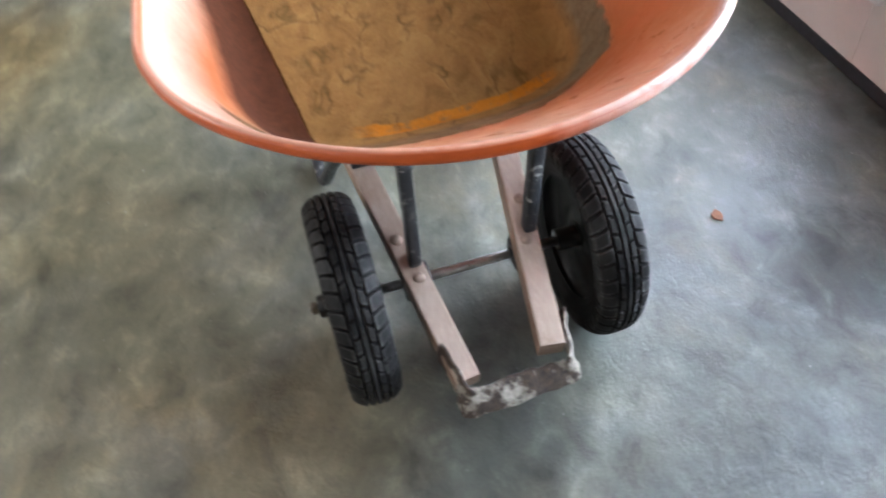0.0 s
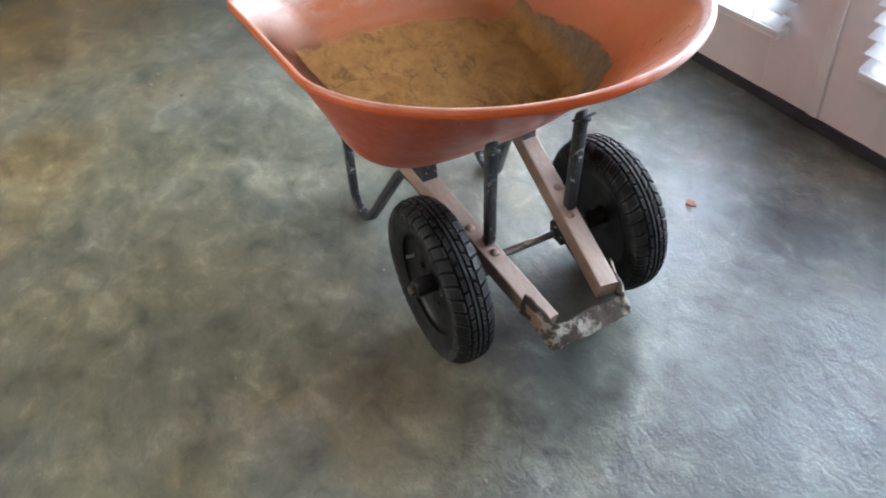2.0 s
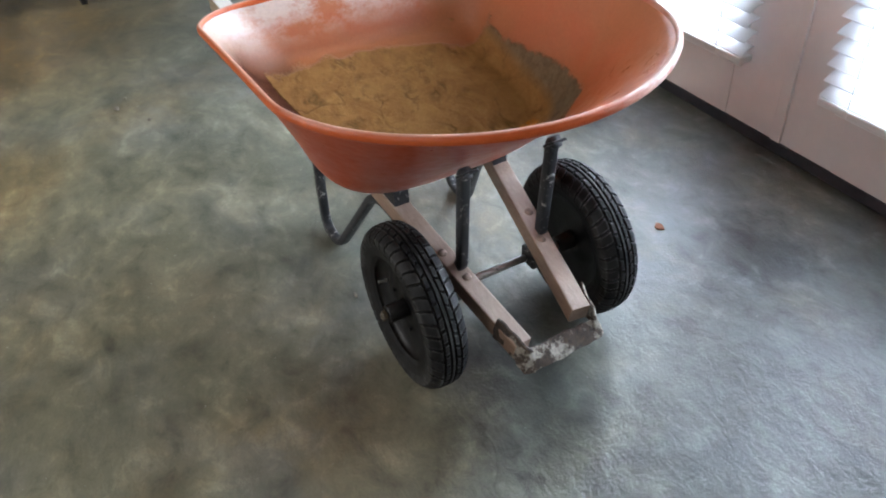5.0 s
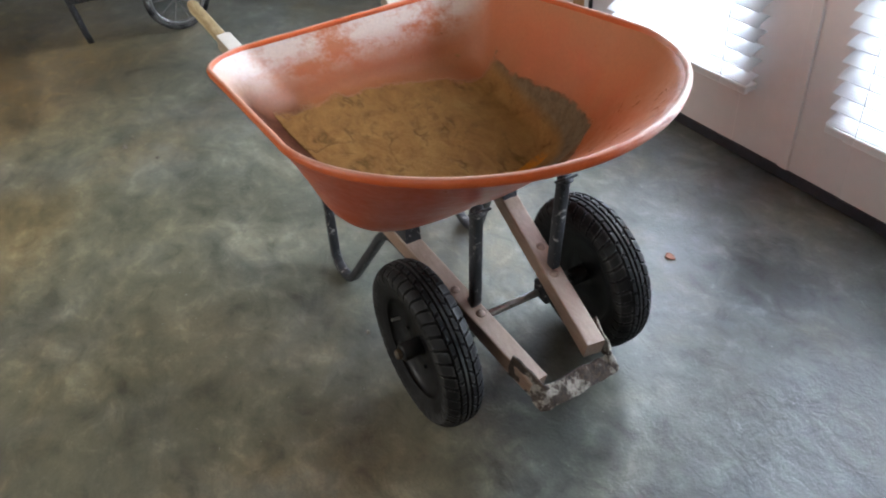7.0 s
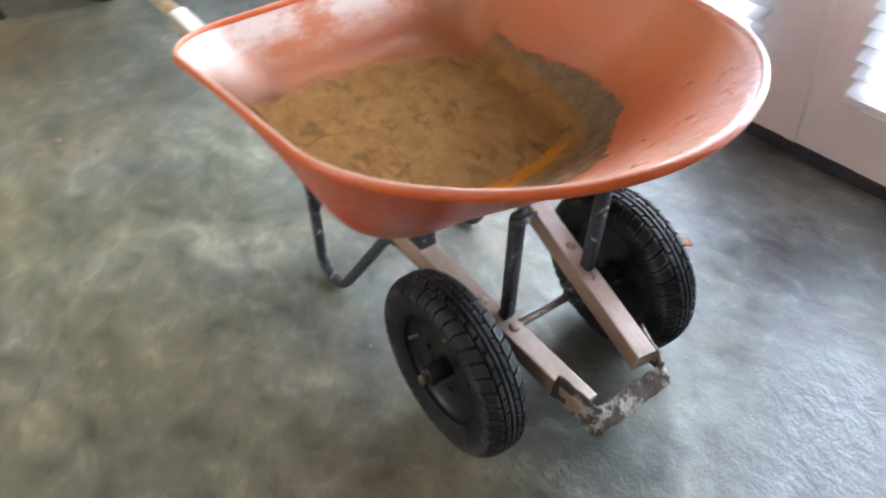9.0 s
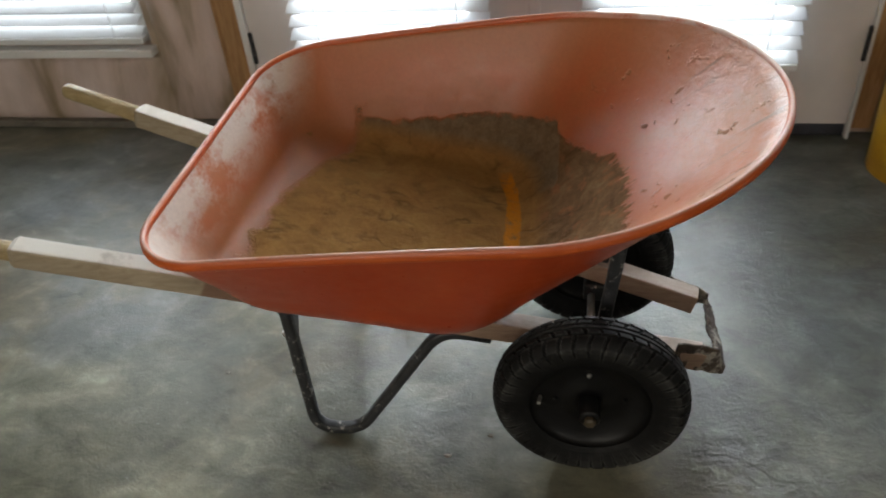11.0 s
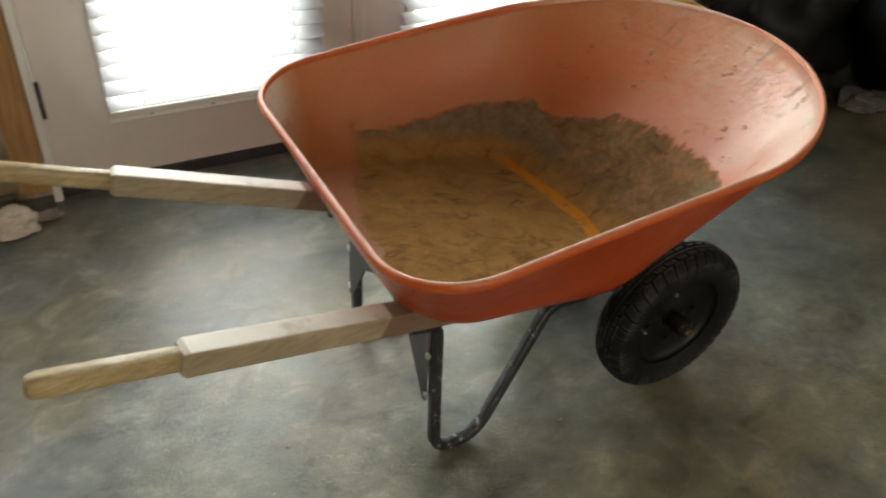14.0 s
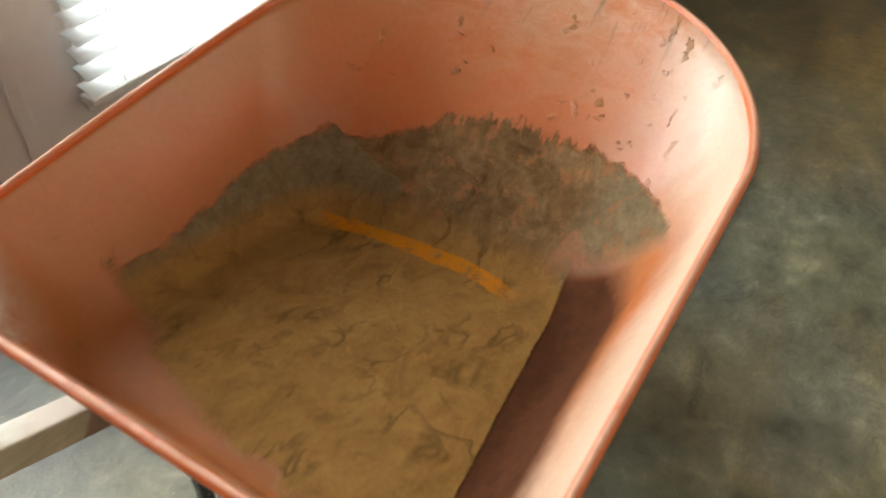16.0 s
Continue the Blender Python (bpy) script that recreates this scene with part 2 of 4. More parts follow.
    spots = m.math("MULTIPLY", m.step(m.noise(21, 4, 0.65), 0.66, 0.70), m.math("MULTIPLY", ins, m.math("MULTIPLY", m.step(lift, 0.13, 0.09), m.step(y, 0.0, 0.2))))
    # short dark scratches that run down from the lip at the nose
    scratch = m.math("MULTIPLY", m.step(m.noise(15, 4, 0.62, m.scaled(0.45, 3.4, 0.45, 8), 0.5), 0.60, 0.66), m.math("MULTIPLY", m.step(x, 0.10, 0.20), m.step(ragged, 0.13, 0.05)))
    c = m.mix(m.math("MULTIPLY", m.math("MULTIPLY", scratch, ins), 0.7), c, (0.17, 0.10, 0.06))
    mud = m.math("MAXIMUM", mud, m.math("MULTIPLY", m.math("MAXIMUM", splat, spots), 0.75))
    onfloor = m.step(m.math("ADD", lift, m.math("MULTIPLY", rag, 0.02)), 0.052, 0.022)
    wet = m.ramp(m.noise(20, 7, 0.70, None, 0.5), (0.30, (0.085, 0.042, 0.018)), (0.50, (0.155, 0.084, 0.037)), (0.70, (0.235, 0.145, 0.074)))
    grey = m.math("MULTIPLY", m.math("MAXIMUM", m.step(far_wall, 0.01, 0.06), m.step(m.math("ADD", y, m.math("MULTIPLY", rag, 0.12)), -0.15, -0.19)), 0.55)
    wet = m.mix(grey, wet, m.ramp(n2, (0.3, (0.100, 0.076, 0.045)), (0.7, (0.235, 0.190, 0.125))))
    crack = m.noise(13, 8, 0.72, m.scaled(1, 1.5, 1, 35), 0.6)
    vein = m.math("ABSOLUTE", m.math("SUBTRACT", m.noise(8.0, 3, 0.55, m.scaled(1, 1.5, 1, 20), 0.6), 0.5))
    dry = m.ramp(crack, (0.30, (0.180, 0.086, 0.025)), (0.45, (0.240, 0.120, 0.036)), (0.58, (0.275, 0.144, 0.045)), (0.75, (0.32, 0.178, 0.064)))
    veined = m.math("MULTIPLY", m.step(vein, 0.042, 0.004), m.math("MULTIPLY", m.step(m.noise(11, 4, 0.65), 0.44, 0.60), 0.60))
    dry = m.mix(veined, dry, (0.075, 0.036, 0.010))
    chips = m.math("MULTIPLY", m.step(m.noise(30, 5, 0.72), 0.54, 0.63), m.math("SUBTRACT", 1.0, onfloor))
    c = m.mix(mud, c, m.mix(m.math("MULTIPLY", m.math("MULTIPLY", chips, 0.7), m.math("SUBTRACT", 1.0, on_wall)), m.mix(onfloor, wet, dry), (0.27, 0.110, 0.048)))
    # the scraped streak along the front of the floor
    yc = m.math("SUBTRACT", y, 0.01)
    bow = m.math("ADD", m.math("MULTIPLY", m.math("MULTIPLY", yc, yc), -0.70), m.math("MULTIPLY", rag, 0.03))
    off = m.math("ABSOLUTE", m.math("SUBTRACT", x, m.math("ADD", bow, -0.154)))
    streak = m.math("MULTIPLY", m.step(off, 0.016, 0.012), m.math("MULTIPLY", m.step(y, -0.14, -0.09), m.step(y, 0.225, 0.205)))
    streak = m.math("MULTIPLY", streak, m.math("MULTIPLY", ins, m.step(n2, 0.34, 0.50)))
    c = m.mix(m.math("MULTIPLY", streak, 0.9), c, (0.50, 0.165, 0.008))
    m.colour(m.mix(0.35, c, m.ramp(n3, (0.3, 0.82), (0.7, 1.14)), "MULTIPLY"))
    dull = m.math("MAXIMUM", mud, m.math("MAXIMUM", wall_foot, m.math("MULTIPLY", film, 0.5)))
    m.rough(m.mix(dull, m.ramp(n2, (0.3, 0.27), (0.7, 0.42)), (0.88, 0.88, 0.88)))
    m.link(m.mix(dull, (0.5, 0.5, 0.5), (0.10, 0.10, 0.10)), m.b.inputs["Specular IOR Level"])
    h = m.math("ADD", m.math("MULTIPLY", mud, m.math("ADD", 0.5, m.math("ADD", n2, m.math("SUBTRACT", crack, m.math("MULTIPLY", veined, 0.4))))), m.math("ADD", m.math("MULTIPLY", n1, 0.2), m.math("MULTIPLY", m.math("MULTIPLY", m.step(x, 0.08, 0.22), ins), m.noise(24, 5, 0.6, m.scaled(1, 1.6, 1.6), 0.6))))
    return m.bump(h, 0.5, 0.006).m


def mat_wood(name, dark, mid, light, along=(1.5, 26, 26), rough=0.65):
    m = Mat(name, rough)
    g = m.noise(6, 8, 0.65, m.scaled(*along), 0.8)
    w = m.noise(4, 4, 0.6)
    c = m.ramp(g, (0.30, dark), (0.52, mid), (0.72, light))
    c = m.mix(0.6, c, m.ramp(w, (0.3, 0.7), (0.7, 1.2)), "MULTIPLY")
    return m.colour(c).bump(g, 0.25, 0.003).m


def mat_handle(name, dark, mid, light, rough=0.4):
    """Weathered lumber, greyer towards the grips, with window gloss painted on upper faces."""
    m = Mat(name, rough)
    x, y, z = m.xyz()
    g = m.noise(6, 8, 0.65, m.scaled(1.5, 26, 26), 0.8)
    w = m.noise(4, 5, 0.6)
    c = m.ramp(g, (0.30, dark), (0.52, mid), (0.72, light))
    back = m.step(m.math("ADD", x, m.math("MULTIPLY", m.math("SUBTRACT", z, 0.42), -0.6)), -0.665, -0.672)
    c = m.mix(m.math("MULTIPLY", back, 0.85), c, m.ramp(g, (0.3, (0.27, 0.215, 0.145)), (0.7, (0.44, 0.375, 0.27))))
    # darker brown along the stretch beneath the tray
    under_tray = m.math("MULTIPLY", m.math("SUBTRACT", 1.0, back), m.step(x, -0.35, -0.50))
    c = m.mix(m.math("MULTIPLY", under_tray, 0.6), c, (0.14, 0.070, 0.042))
    c = m.mix(0.7, c, m.ramp(w, (0.3, 0.68), (0.7, 1.2)), "MULTIPLY")
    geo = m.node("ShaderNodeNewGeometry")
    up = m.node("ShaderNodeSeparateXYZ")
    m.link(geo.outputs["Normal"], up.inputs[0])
    # the gloss is painted pale by the normal, most strongly towards the grips
    pale_top = m.math("MULTIPLY", m.step(up.outputs["Z"], 0.6, 0.95), m.math("MULTIPLY", m.math("SUBTRACT", m.math("ADD", 0.25, m.math("MULTIPLY", back, 0.6)), m.math("MULTIPLY", under_tray, 0.2)), m.step(w, 0.25, 0.45)))
    c = m.mix(pale_top, c, (0.68, 0.64, 0.58))
    stain = m.math("MULTIPLY", m.step(m.noise(11, 5, 0.7), 0.58, 0.68), 0.45)
    c = m.mix(stain, c, (0.16, 0.10, 0.065))
    return m.colour(c).bump(g, 0.25, 0.003).m


def mat_plain(name, colour, rough=0.5, metal=0.0, vary=0.25, scale=8, bump=0.1, spec=0.5):
    m = Mat(name, rough, metal, spec)
    n = m.noise(scale, 6, 0.65)
    f = m.noise(scale * 9, 4, 0.6)
    c = m.mix(1.0, m.mix(0.0, colour, colour), m.ramp(n, (0.3, 1 - vary), (0.7, 1 + vary)), "MULTIPLY")
    m.colour(m.mix(0.4, c, m.ramp(f, (0.3, 1 - vary), (0.7, 1 + vary)), "MULTIPLY"))
    m.rough(m.ramp(n, (0.3, max(0.03, rough - 0.1)), (0.7, min(1, rough + 0.1))))
    return m.bump(f, bump, 0.004).m


def mat_worn_steel():
    """Black paint, chipped, with cement splashes."""
    m = Mat("worn_black_paint", 0.38)
    n, s = m.noise(30, 6, 0.7), m.noise(55, 5, 0.75)
    c = m.ramp(n, (0.35, (0.012, 0.013, 0.015)), (0.6, (0.03, 0.032, 0.036)), (0.74, (0.12, 0.115, 0.105)))
    c = m.mix(m.step(s, 0.59, 0.66), c, (0.36, 0.35, 0.33))
    return m.colour(c).rough(m.ramp(n, (0.3, 0.25), (0.7, 0.6))).bump(s, 0.25, 0.002).m


def mat_lip():
    """Orange lip with scuffs, and dust plus a painted highlight on its upper side."""
    m = Mat("scuffed_orange_rim", 0.36)
    n, f = m.noise(20, 6, 0.7), m.noise(120, 4, 0.6)
    g = m.node("ShaderNodeNewGeometry")
    up = m.node("ShaderNodeSeparateXYZ")
    m.link(g.outputs["Normal"], up.inputs[0])
    x, y, z = m.xyz()
    c = m.ramp(n, (0.3, (0.42, 0.068, 0.010)), (0.7, (0.50, 0.098, 0.017)))
    # pale top: settled dust together with a highlight put into the colour
    pale_top = m.math("MULTIPLY", m.step(up.outputs["Z"], 0.60, 0.95), m.step(n, 0.26, 0.48))
    c = m.mix(m.math("MULTIPLY", pale_top, 0.55), c, (0.62, 0.44, 0.34))
    worn = m.math("MULTIPLY", m.math("MULTIPLY", m.step(x, -0.10, 0.10), m.step(y, 0.0, 0.14)), m.step(m.noise(34, 6, 0.75), 0.32, 0.54))
    c = m.mix(m.math("MULTIPLY", worn, 0.78), c, (0.60, 0.49, 0.43))
    return m.colour(c).rough(m.ramp(n, (0.3, 0.28), (0.7, 0.48))).bump(f, 0.25, 0.003).m


def mat_crust():
    """Rusty dark steel under patches of dried concrete."""
    m = Mat("concrete_crusted_steel", 0.85)
    n, f = m.noise(24, 6, 0.7), m.noise(90, 5, 0.7)
    steel = m.ramp(f, (0.3, (0.025, 0.021, 0.019)), (0.6, (0.075, 0.052, 0.038)), (0.75, (0.14, 0.085, 0.05)))
    crust = m.ramp(f, (0.3, (0.16, 0.145, 0.12)), (0.55, (0.31, 0.285, 0.24)), (0.75, (0.42, 0.39, 0.34)))
    m.colour(m.mix(m.step(n, 0.50, 0.57), steel, crust))
    return m.bump(m.mix(0.5, n, f), 0.8, 0.006).m


def mat_rubber():
    """Black rubber with grey dust on the edges of the tread."""
    m = Mat("tyre_rubber", 0.58, 0, 0.22)
    n, f = m.noise(16, 6, 0.7), m.noise(120, 4, 0.6)
    c = m.ramp(n, (0.3, (0.004, 0.004, 0.0045)), (0.7, (0.009, 0.009, 0.0095)))
    g = m.node("ShaderNodeNewGeometry")
    edge = m.math("MULTIPLY", m.step(g.outputs["Pointiness"], 0.512, 0.56), m.step(n, 0.40, 0.62))
    c = m.mix(m.math("MULTIPLY", edge, 0.55), c, (0.18, 0.18, 0.17))
    dusty = m.step(m.noise(9, 6, 0.75), 0.60, 0.70)
    c = m.mix(m.math("MULTIPLY", dusty, 0.12), c, (0.10, 0.10, 0.095))
    return m.colour(c).bump(f, 0.2, 0.002).m


def mat_blind():
    m = Mat("white_blind_slat", 0.5)
    m.colour((0.80, 0.80, 0.79))
    tr = m.node("ShaderNodeBsdfTranslucent")
    tr.inputs["Color"].default_value = (0.8, 0.82, 0.85, 1)
    mx = m.node("ShaderNodeMixShader")
    mx.inputs[0].default_value = 0.52
    m.link(m.b.outputs[0], mx.inputs[1])
    m.link(tr.outputs[0], mx.inputs[2])
    m.link(mx.outputs[0], m.t.nodes["Material Output"].inputs["Surface"])
    return m.m


def mat_glass():
    m = Mat("window_glass", 0.02)
    m.colour((1, 1, 1))
    m.b.inputs["Transmission Weight"].default_value = 1.0
    m.b.inputs["IOR"].default_value = 1.45
    return m.m


def mat_film():
    """Milky sheeting over pink insulation."""
    m = Mat("insulation_sheeting", 0.32)
    n = m.noise(3.2, 4, 0.55, m.scaled(2.0, 1, 0.45), 0.5)
    f = m.noise(7, 5, 0.6, m.scaled(1.4, 1, 0.7), 0.6)
    c = m.ramp(n, (0.36, (0.30, 0.23, 0.145)), (0.48, (0.56, 0.44, 0.38)), (0.64, (0.68, 0.56, 0.52)))
    return m.colour(m.mix(0.5, c, m.ramp(f, (0.3, 0.75), (0.7, 1.15)), "MULTIPLY")).bump(f, 0.5, 0.02).m


M_FLOOR, M_TRAY = mat_concrete(), mat_tray()
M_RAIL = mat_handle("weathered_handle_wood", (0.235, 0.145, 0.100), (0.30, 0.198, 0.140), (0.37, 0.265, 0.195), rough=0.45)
M_GRIP = mat_wood("varnished_grip_wood", (0.22, 0.16, 0.075), (0.36, 0.27, 0.14), (0.48, 0.39, 0.24), rough=0.4)
M_STUD = mat_wood("stud_wood", (0.26, 0.13, 0.048), (0.42, 0.235, 0.10), (0.52, 0.33, 0.165), (26, 26, 1.5))
M_CABINET = mat_wood("red_brown_furniture_wood", (0.10, 0.034, 0.011), (0.18, 0.066, 0.020), (0.25, 0.10, 0.035), (8, 2, 20), 0.35)
M_STEEL = mat_worn_steel()
M_BRIGHT = mat_plain("galvanised_steel", (0.55, 0.54, 0.52), 0.35, 0.9, 0.3, 40)
M_BOLT = mat_plain("bolt_steel", (0.33, 0.25, 0.20), 0.55, 0.4, 0.4, 60)
M_RUBBER = mat_rubber()
M_SHEET = mat_plain("dull_grey_sheet", (0.09, 0.09, 0.092), 0.5, 0.3, 0.35, 16, 0.1)
M_NUT = mat_plain("dull_dark_nut", (0.065, 0.050, 0.030), 0.45, 0.0, 0.3, 60)
M_RIM = mat_plain("black_wheel_disc", (0.005, 0.005, 0.0055), 0.38, 0, 0.4, 14, 0.1, 0.28)
M_CRUST = mat_crust()
M_LITE = mat_plain("white_lite_frame", (0.86, 0.86, 0.85), 0.4, 0, 0.04, 5, 0.02)
M_DOOR = mat_plain("white_door_paint", (0.69, 0.64, 0.62), 0.42, 0, 0.05, 3, 0.03)
M_WALL = mat_plain("wall_paint", (0.50, 0.46, 0.41), 0.8, 0, 0.12, 2, 0.1)
M_CEIL = mat_plain("ceiling_paint", (0.62, 0.60, 0.56), 0.9, 0, 0.08, 2, 0.1)
M_SILL = mat_plain("dusty_sill", (0.16, 0.145, 0.12), 0.85, 0, 0.4, 12, 0.2)
M_STRIP = mat_plain("dark_threshold", (0.035, 0.036, 0.045), 0.55, 0, 0.4, 12, 0.1)
M_BLIND, M_GLASS, M_FILM = mat_blind(), mat_glass(), mat_film()
M_WHITE = mat_plain("white_vinyl", (0.75, 0.75, 0.74), 0.4, 0, 0.05, 5, 0.02)
M_RED = mat_plain("red_print", (0.56, 0.17, 0.16), 0.5, 0, 0.2, 30, 0.02)
M_YELLOW = mat_plain("yellow_bucket_plastic", (0.46, 0.25, 0.018), 0.38, 0, 0.2, 9, 0.05)
M_PAPER = mat_plain("crumpled_paper", (0.52, 0.47, 0.41), 0.8, 0, 0.2, 12, 0.3)
M_BAG = mat_plain("black_plastic_bag", (0.006, 0.006, 0.007), 0.5, 0, 0.4, 10, 0.2, 0.25)
M_DIRT = mat_plain("pale_dry_mortar", (0.22, 0.20, 0.17), 0.9, 0, 0.3, 20, 0.5)
M_HEAP = mat_plain("swept_dust", (0.13, 0.12, 0.115), 0.95, 0, 0.3, 20, 0.5)
M_LEAF = mat_plain("dry_leaf", (0.27, 0.115, 0.055), 0.7, 0, 0.3, 30, 0.2)
M_GROUND = mat_plain("pale_outside_ground", (0.35, 0.35, 0.33), 0.9, 0, 0.2, 1, 0.1)
M_GREY = mat_plain("grey_metal", (0.22, 0.22, 0.22), 0.4, 0.6, 0.3, 10, 0.1)
M_MIX = mat_plain("grey_mortar", (0.40, 0.38, 0.34), 0.85, 0, 0.3, 25, 0.4)

# ---- building helpers ----


def link_mesh(name, bm, material, smooth=False):
    me = bpy.data.meshes.new(name)
    bmesh.ops.recalc_face_normals(bm, faces=bm.faces)
    bm.to_mesh(me)
    bm.free()
    me.materials.append(material)
    if smooth:
        for p in me.polygons:
            p.use_smooth = True
    return new(name, me)


def part(name, bm, material, parent, label="", smooth=False):
    ob = link_mesh(name, bm, material, smooth)
    ob.parent = parent
    return tagged(ob, label) if label else ob


def again(name, ob, parent, m):
    """Another part with the same mesh at the pose m."""
    o = new(name, ob.data)
    o.parent, o.matrix_local = parent, m
    return o


def thing(name, label, category, at=(0, 0, 0), group="", rz=0):
    ob = new(name)
    ob.matrix_world = pose(*at, 0, 0, rz)
    return tagged(ob, label, category, group)


def box(bm, lo, hi, bevel=0.0):
    size, mid = Vector(hi) - Vector(lo), (Vector(hi) + Vector(lo)) / 2
    made = bmesh.ops.create_cube(bm, size=1.0, matrix=Matrix.LocRotScale(mid, None, size))
    if bevel:
        edges = {e for v in made["verts"] for e in v.link_edges}
        bmesh.ops.bevel(bm, geom=list(edges), offset=bevel, segments=2, affect="EDGES", profile=0.5)
    return bm


def boxed(lo, hi, bevel=0.0):
    return box(bmesh.new(), lo, hi, bevel)


def loft(bm, rings, closed=True, cap=True):
    """Joins rings of points, each a list of equal length, with quads."""
    vs = [[bm.verts.new(p) for p in ring] for ring in rings]
    n = len(vs[0])
    for a, b in zip(vs, vs[1:]):
        for i in range(n if closed else n - 1):
            j = (i + 1) % n
            bm.faces.new((a[i], a[j], b[j], b[i]))
    if cap:
        bm.faces.new(vs[0][::-1])
        bm.faces.new(vs[-1])
    return vs


def sweep(points, w, h, side=(0, 1, 0), round_=0.3, n=12, bm=None, fillet=0.0):
    """A bar of rounded section w (along side) by h, along a line of points."""
    bm = bm or bmesh.new()
    pts = [Vector(p) for p in points]
    if fillet:
        out = [pts[0]]
        for a, b, c in zip(pts, pts[1:], pts[2:]):
            u, v = (a - b), (c - b)
            r = min(fillet, u.length * 0.45, v.length * 0.45)
            p, q = b + u.normalized() * r, b + v.normalized() * r
            for k in range(6):
                s = k / 5
                out.append(p * (1 - s) ** 2 + b * 2 * s * (1 - s) + q * s * s)
        pts = out + [pts[-1]]
    rings = []
    for i, p in enumerate(pts):
        d = (pts[min(i + 1, len(pts) - 1)] - pts[max(i - 1, 0)]).normalized()
        s = Vector(side)
        s = (s - d * s.dot(d)).normalized()
        u = d.cross(s)
        ring = []
        for k in range(n):
            a = 2 * math.pi * (k + 0.5) / n
            ca, sa = math.cos(a), math.sin(a)
            e = round_
            ring.append(p + s * (w / 2 * math.copysign(abs(ca) ** e, ca)) + u * (h / 2 * math.copysign(abs(sa) ** e, sa)))
        rings.append(ring)
    loft(bm, rings)
    return bm


def turned(profile, n=48, axis="y", bm=None, closed=False):
    """Turns a profile of (radius, along) about an axis."""
    bm = bm or bmesh.new()
    rings = []
    for k in range(n):
        a = 2 * math.pi * k / n
        c, s = math.cos(a), math.sin(a)
        rings.append([(r * c, d, r * s) if axis == "y" else (r * c, r * s, d) if axis == "z" else (d, r * c, r * s) for r, d in profile])
    vs = [[bm.verts.new(p) for p in ring] for ring in rings]
    m = len(profile)
    for i in range(n):
        a, b = vs[i], vs[(i + 1) % n]
        for j in range(m if closed else m - 1):
            bm.faces.new((a[j], a[(j + 1) % m], b[(j + 1) % m], b[j]))
    bmesh.ops.remove_doubles(bm, verts=bm.verts, dist=1e-6)
    return bm


def shaken(bm, amount, scale, seed=0.0):
    for v in bm.verts:
        v.co += Vector(noise.noise_vector(v.co * scale + Vector((seed, seed, seed)))) * amount
    return bm


# ---- the setting ----
WALL = 1.036  # the door leaves' inner face
X0, X1, Y0, Y1, TOP = -3.6, 3.3, -3.0, 1.07, 2.5

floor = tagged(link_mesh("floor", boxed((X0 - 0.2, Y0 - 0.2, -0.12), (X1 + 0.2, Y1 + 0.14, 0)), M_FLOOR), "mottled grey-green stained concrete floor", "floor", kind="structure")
ceiling = tagged(link_mesh("ceiling", boxed((X0 - 0.2, Y0 - 0.2, TOP), (X1 + 0.2, Y1 + 0.14, TOP + 0.1)), M_CEIL), "plain off-white ceiling", "ceiling", kind="structure")
ground = tagged(link_mesh("ground", boxed((-60, Y1 + 0.16, -0.3), (60, 120, -0.2)), M_GROUND), "pale ground outside the doors", "ground", kind="structure")


def wall_with_holes(name, label, axis, at, depth, lo, hi, holes, material):
    """A wall across an axis, in pieces round rectangular holes (a0, a1, z0, z1)."""
    bm = bmesh.new()
    cuts = sorted({lo, hi, *[h[0] for h in holes], *[h[1] for h in holes]})
    for a, b in zip(cuts, cuts[1:]):
        spans, z = [], 0.0
        for h in sorted(holes, key=lambda q: q[2]):
            if h[0] <= a and h[1] >= b:
                spans.append((z, h[2]))
                z = h[3]
        for z0, z1 in spans + [(z, TOP)]:
            if z1 - z0 > 1e-4:
                box(bm, (a, at, z0) if axis == "y" else (at, a, z0), (b, at + depth, z1) if axis == "y" else (at + depth, b, z1))
    return tagged(link_mesh(name, bm, material), label, "wall", kind="structure")


DOOR = (-1.085, 0.755)
WIN_L, WIN_R = (-2.32, -1.42, 0.30, 1.80), (1.15, 2.05, 0.345, 1.80)
wall_with_holes("wall_north", "unfinished wall covered with milky sheeting over insulation", "y", Y1, 0.12, X0, X1, [(*DOOR, 0.0, 2.07), WIN_L, WIN_R], M_FILM)
# its two openings are added out of view, for the south lamps
wall_with_holes("wall_south", "plain painted wall, out of view, with two added openings for light", "y", Y0 - 0.12, 0.12, X0, X1, [(-1.95, -0.45, 0.9, 2.1), (0.85, 2.35, 0.9, 2.1)], M_WALL)
wall_with_holes("wall_west", "plain painted wall", "x", X0 - 0.12, 0.12, Y0 - 0.12, Y1 + 0.12, [], M_WALL)
wall_with_holes("wall_east", "plain painted wall", "x", X1, 0.12, Y0 - 0.12, Y1 + 0.12, [], M_WALL)

# sill plate and studs of the open wall, with the sheeting bulging between them
for i, (a, b) in enumerate(((X0, DOOR[0] - 0.09), (DOOR[1] + 0.08, X1))):
    tagged(link_mesh(f"trim_{i + 1}", boxed((a, Y1 - 0.026, 0.001), (b, Y1 + 0.004, 0.028), 0.004), M_SILL), "dusty grey-brown sill strip along the wall", "trim", kind="structure")


def stud(x0, x1, z0, z1, label="rough sawn wooden wall stud"):
    bm = boxed((x0, Y1 - 0.034, z0), (x1, Y1 + 0.006, z1), 0.003)
    return tagged(link_mesh("stud", bm, M_STUD), label, "stud", "studs along the wall", "structure")


stud(-1.165, -1.088, 0.03, 2.2, "brown wooden jamb stud beside the double door")
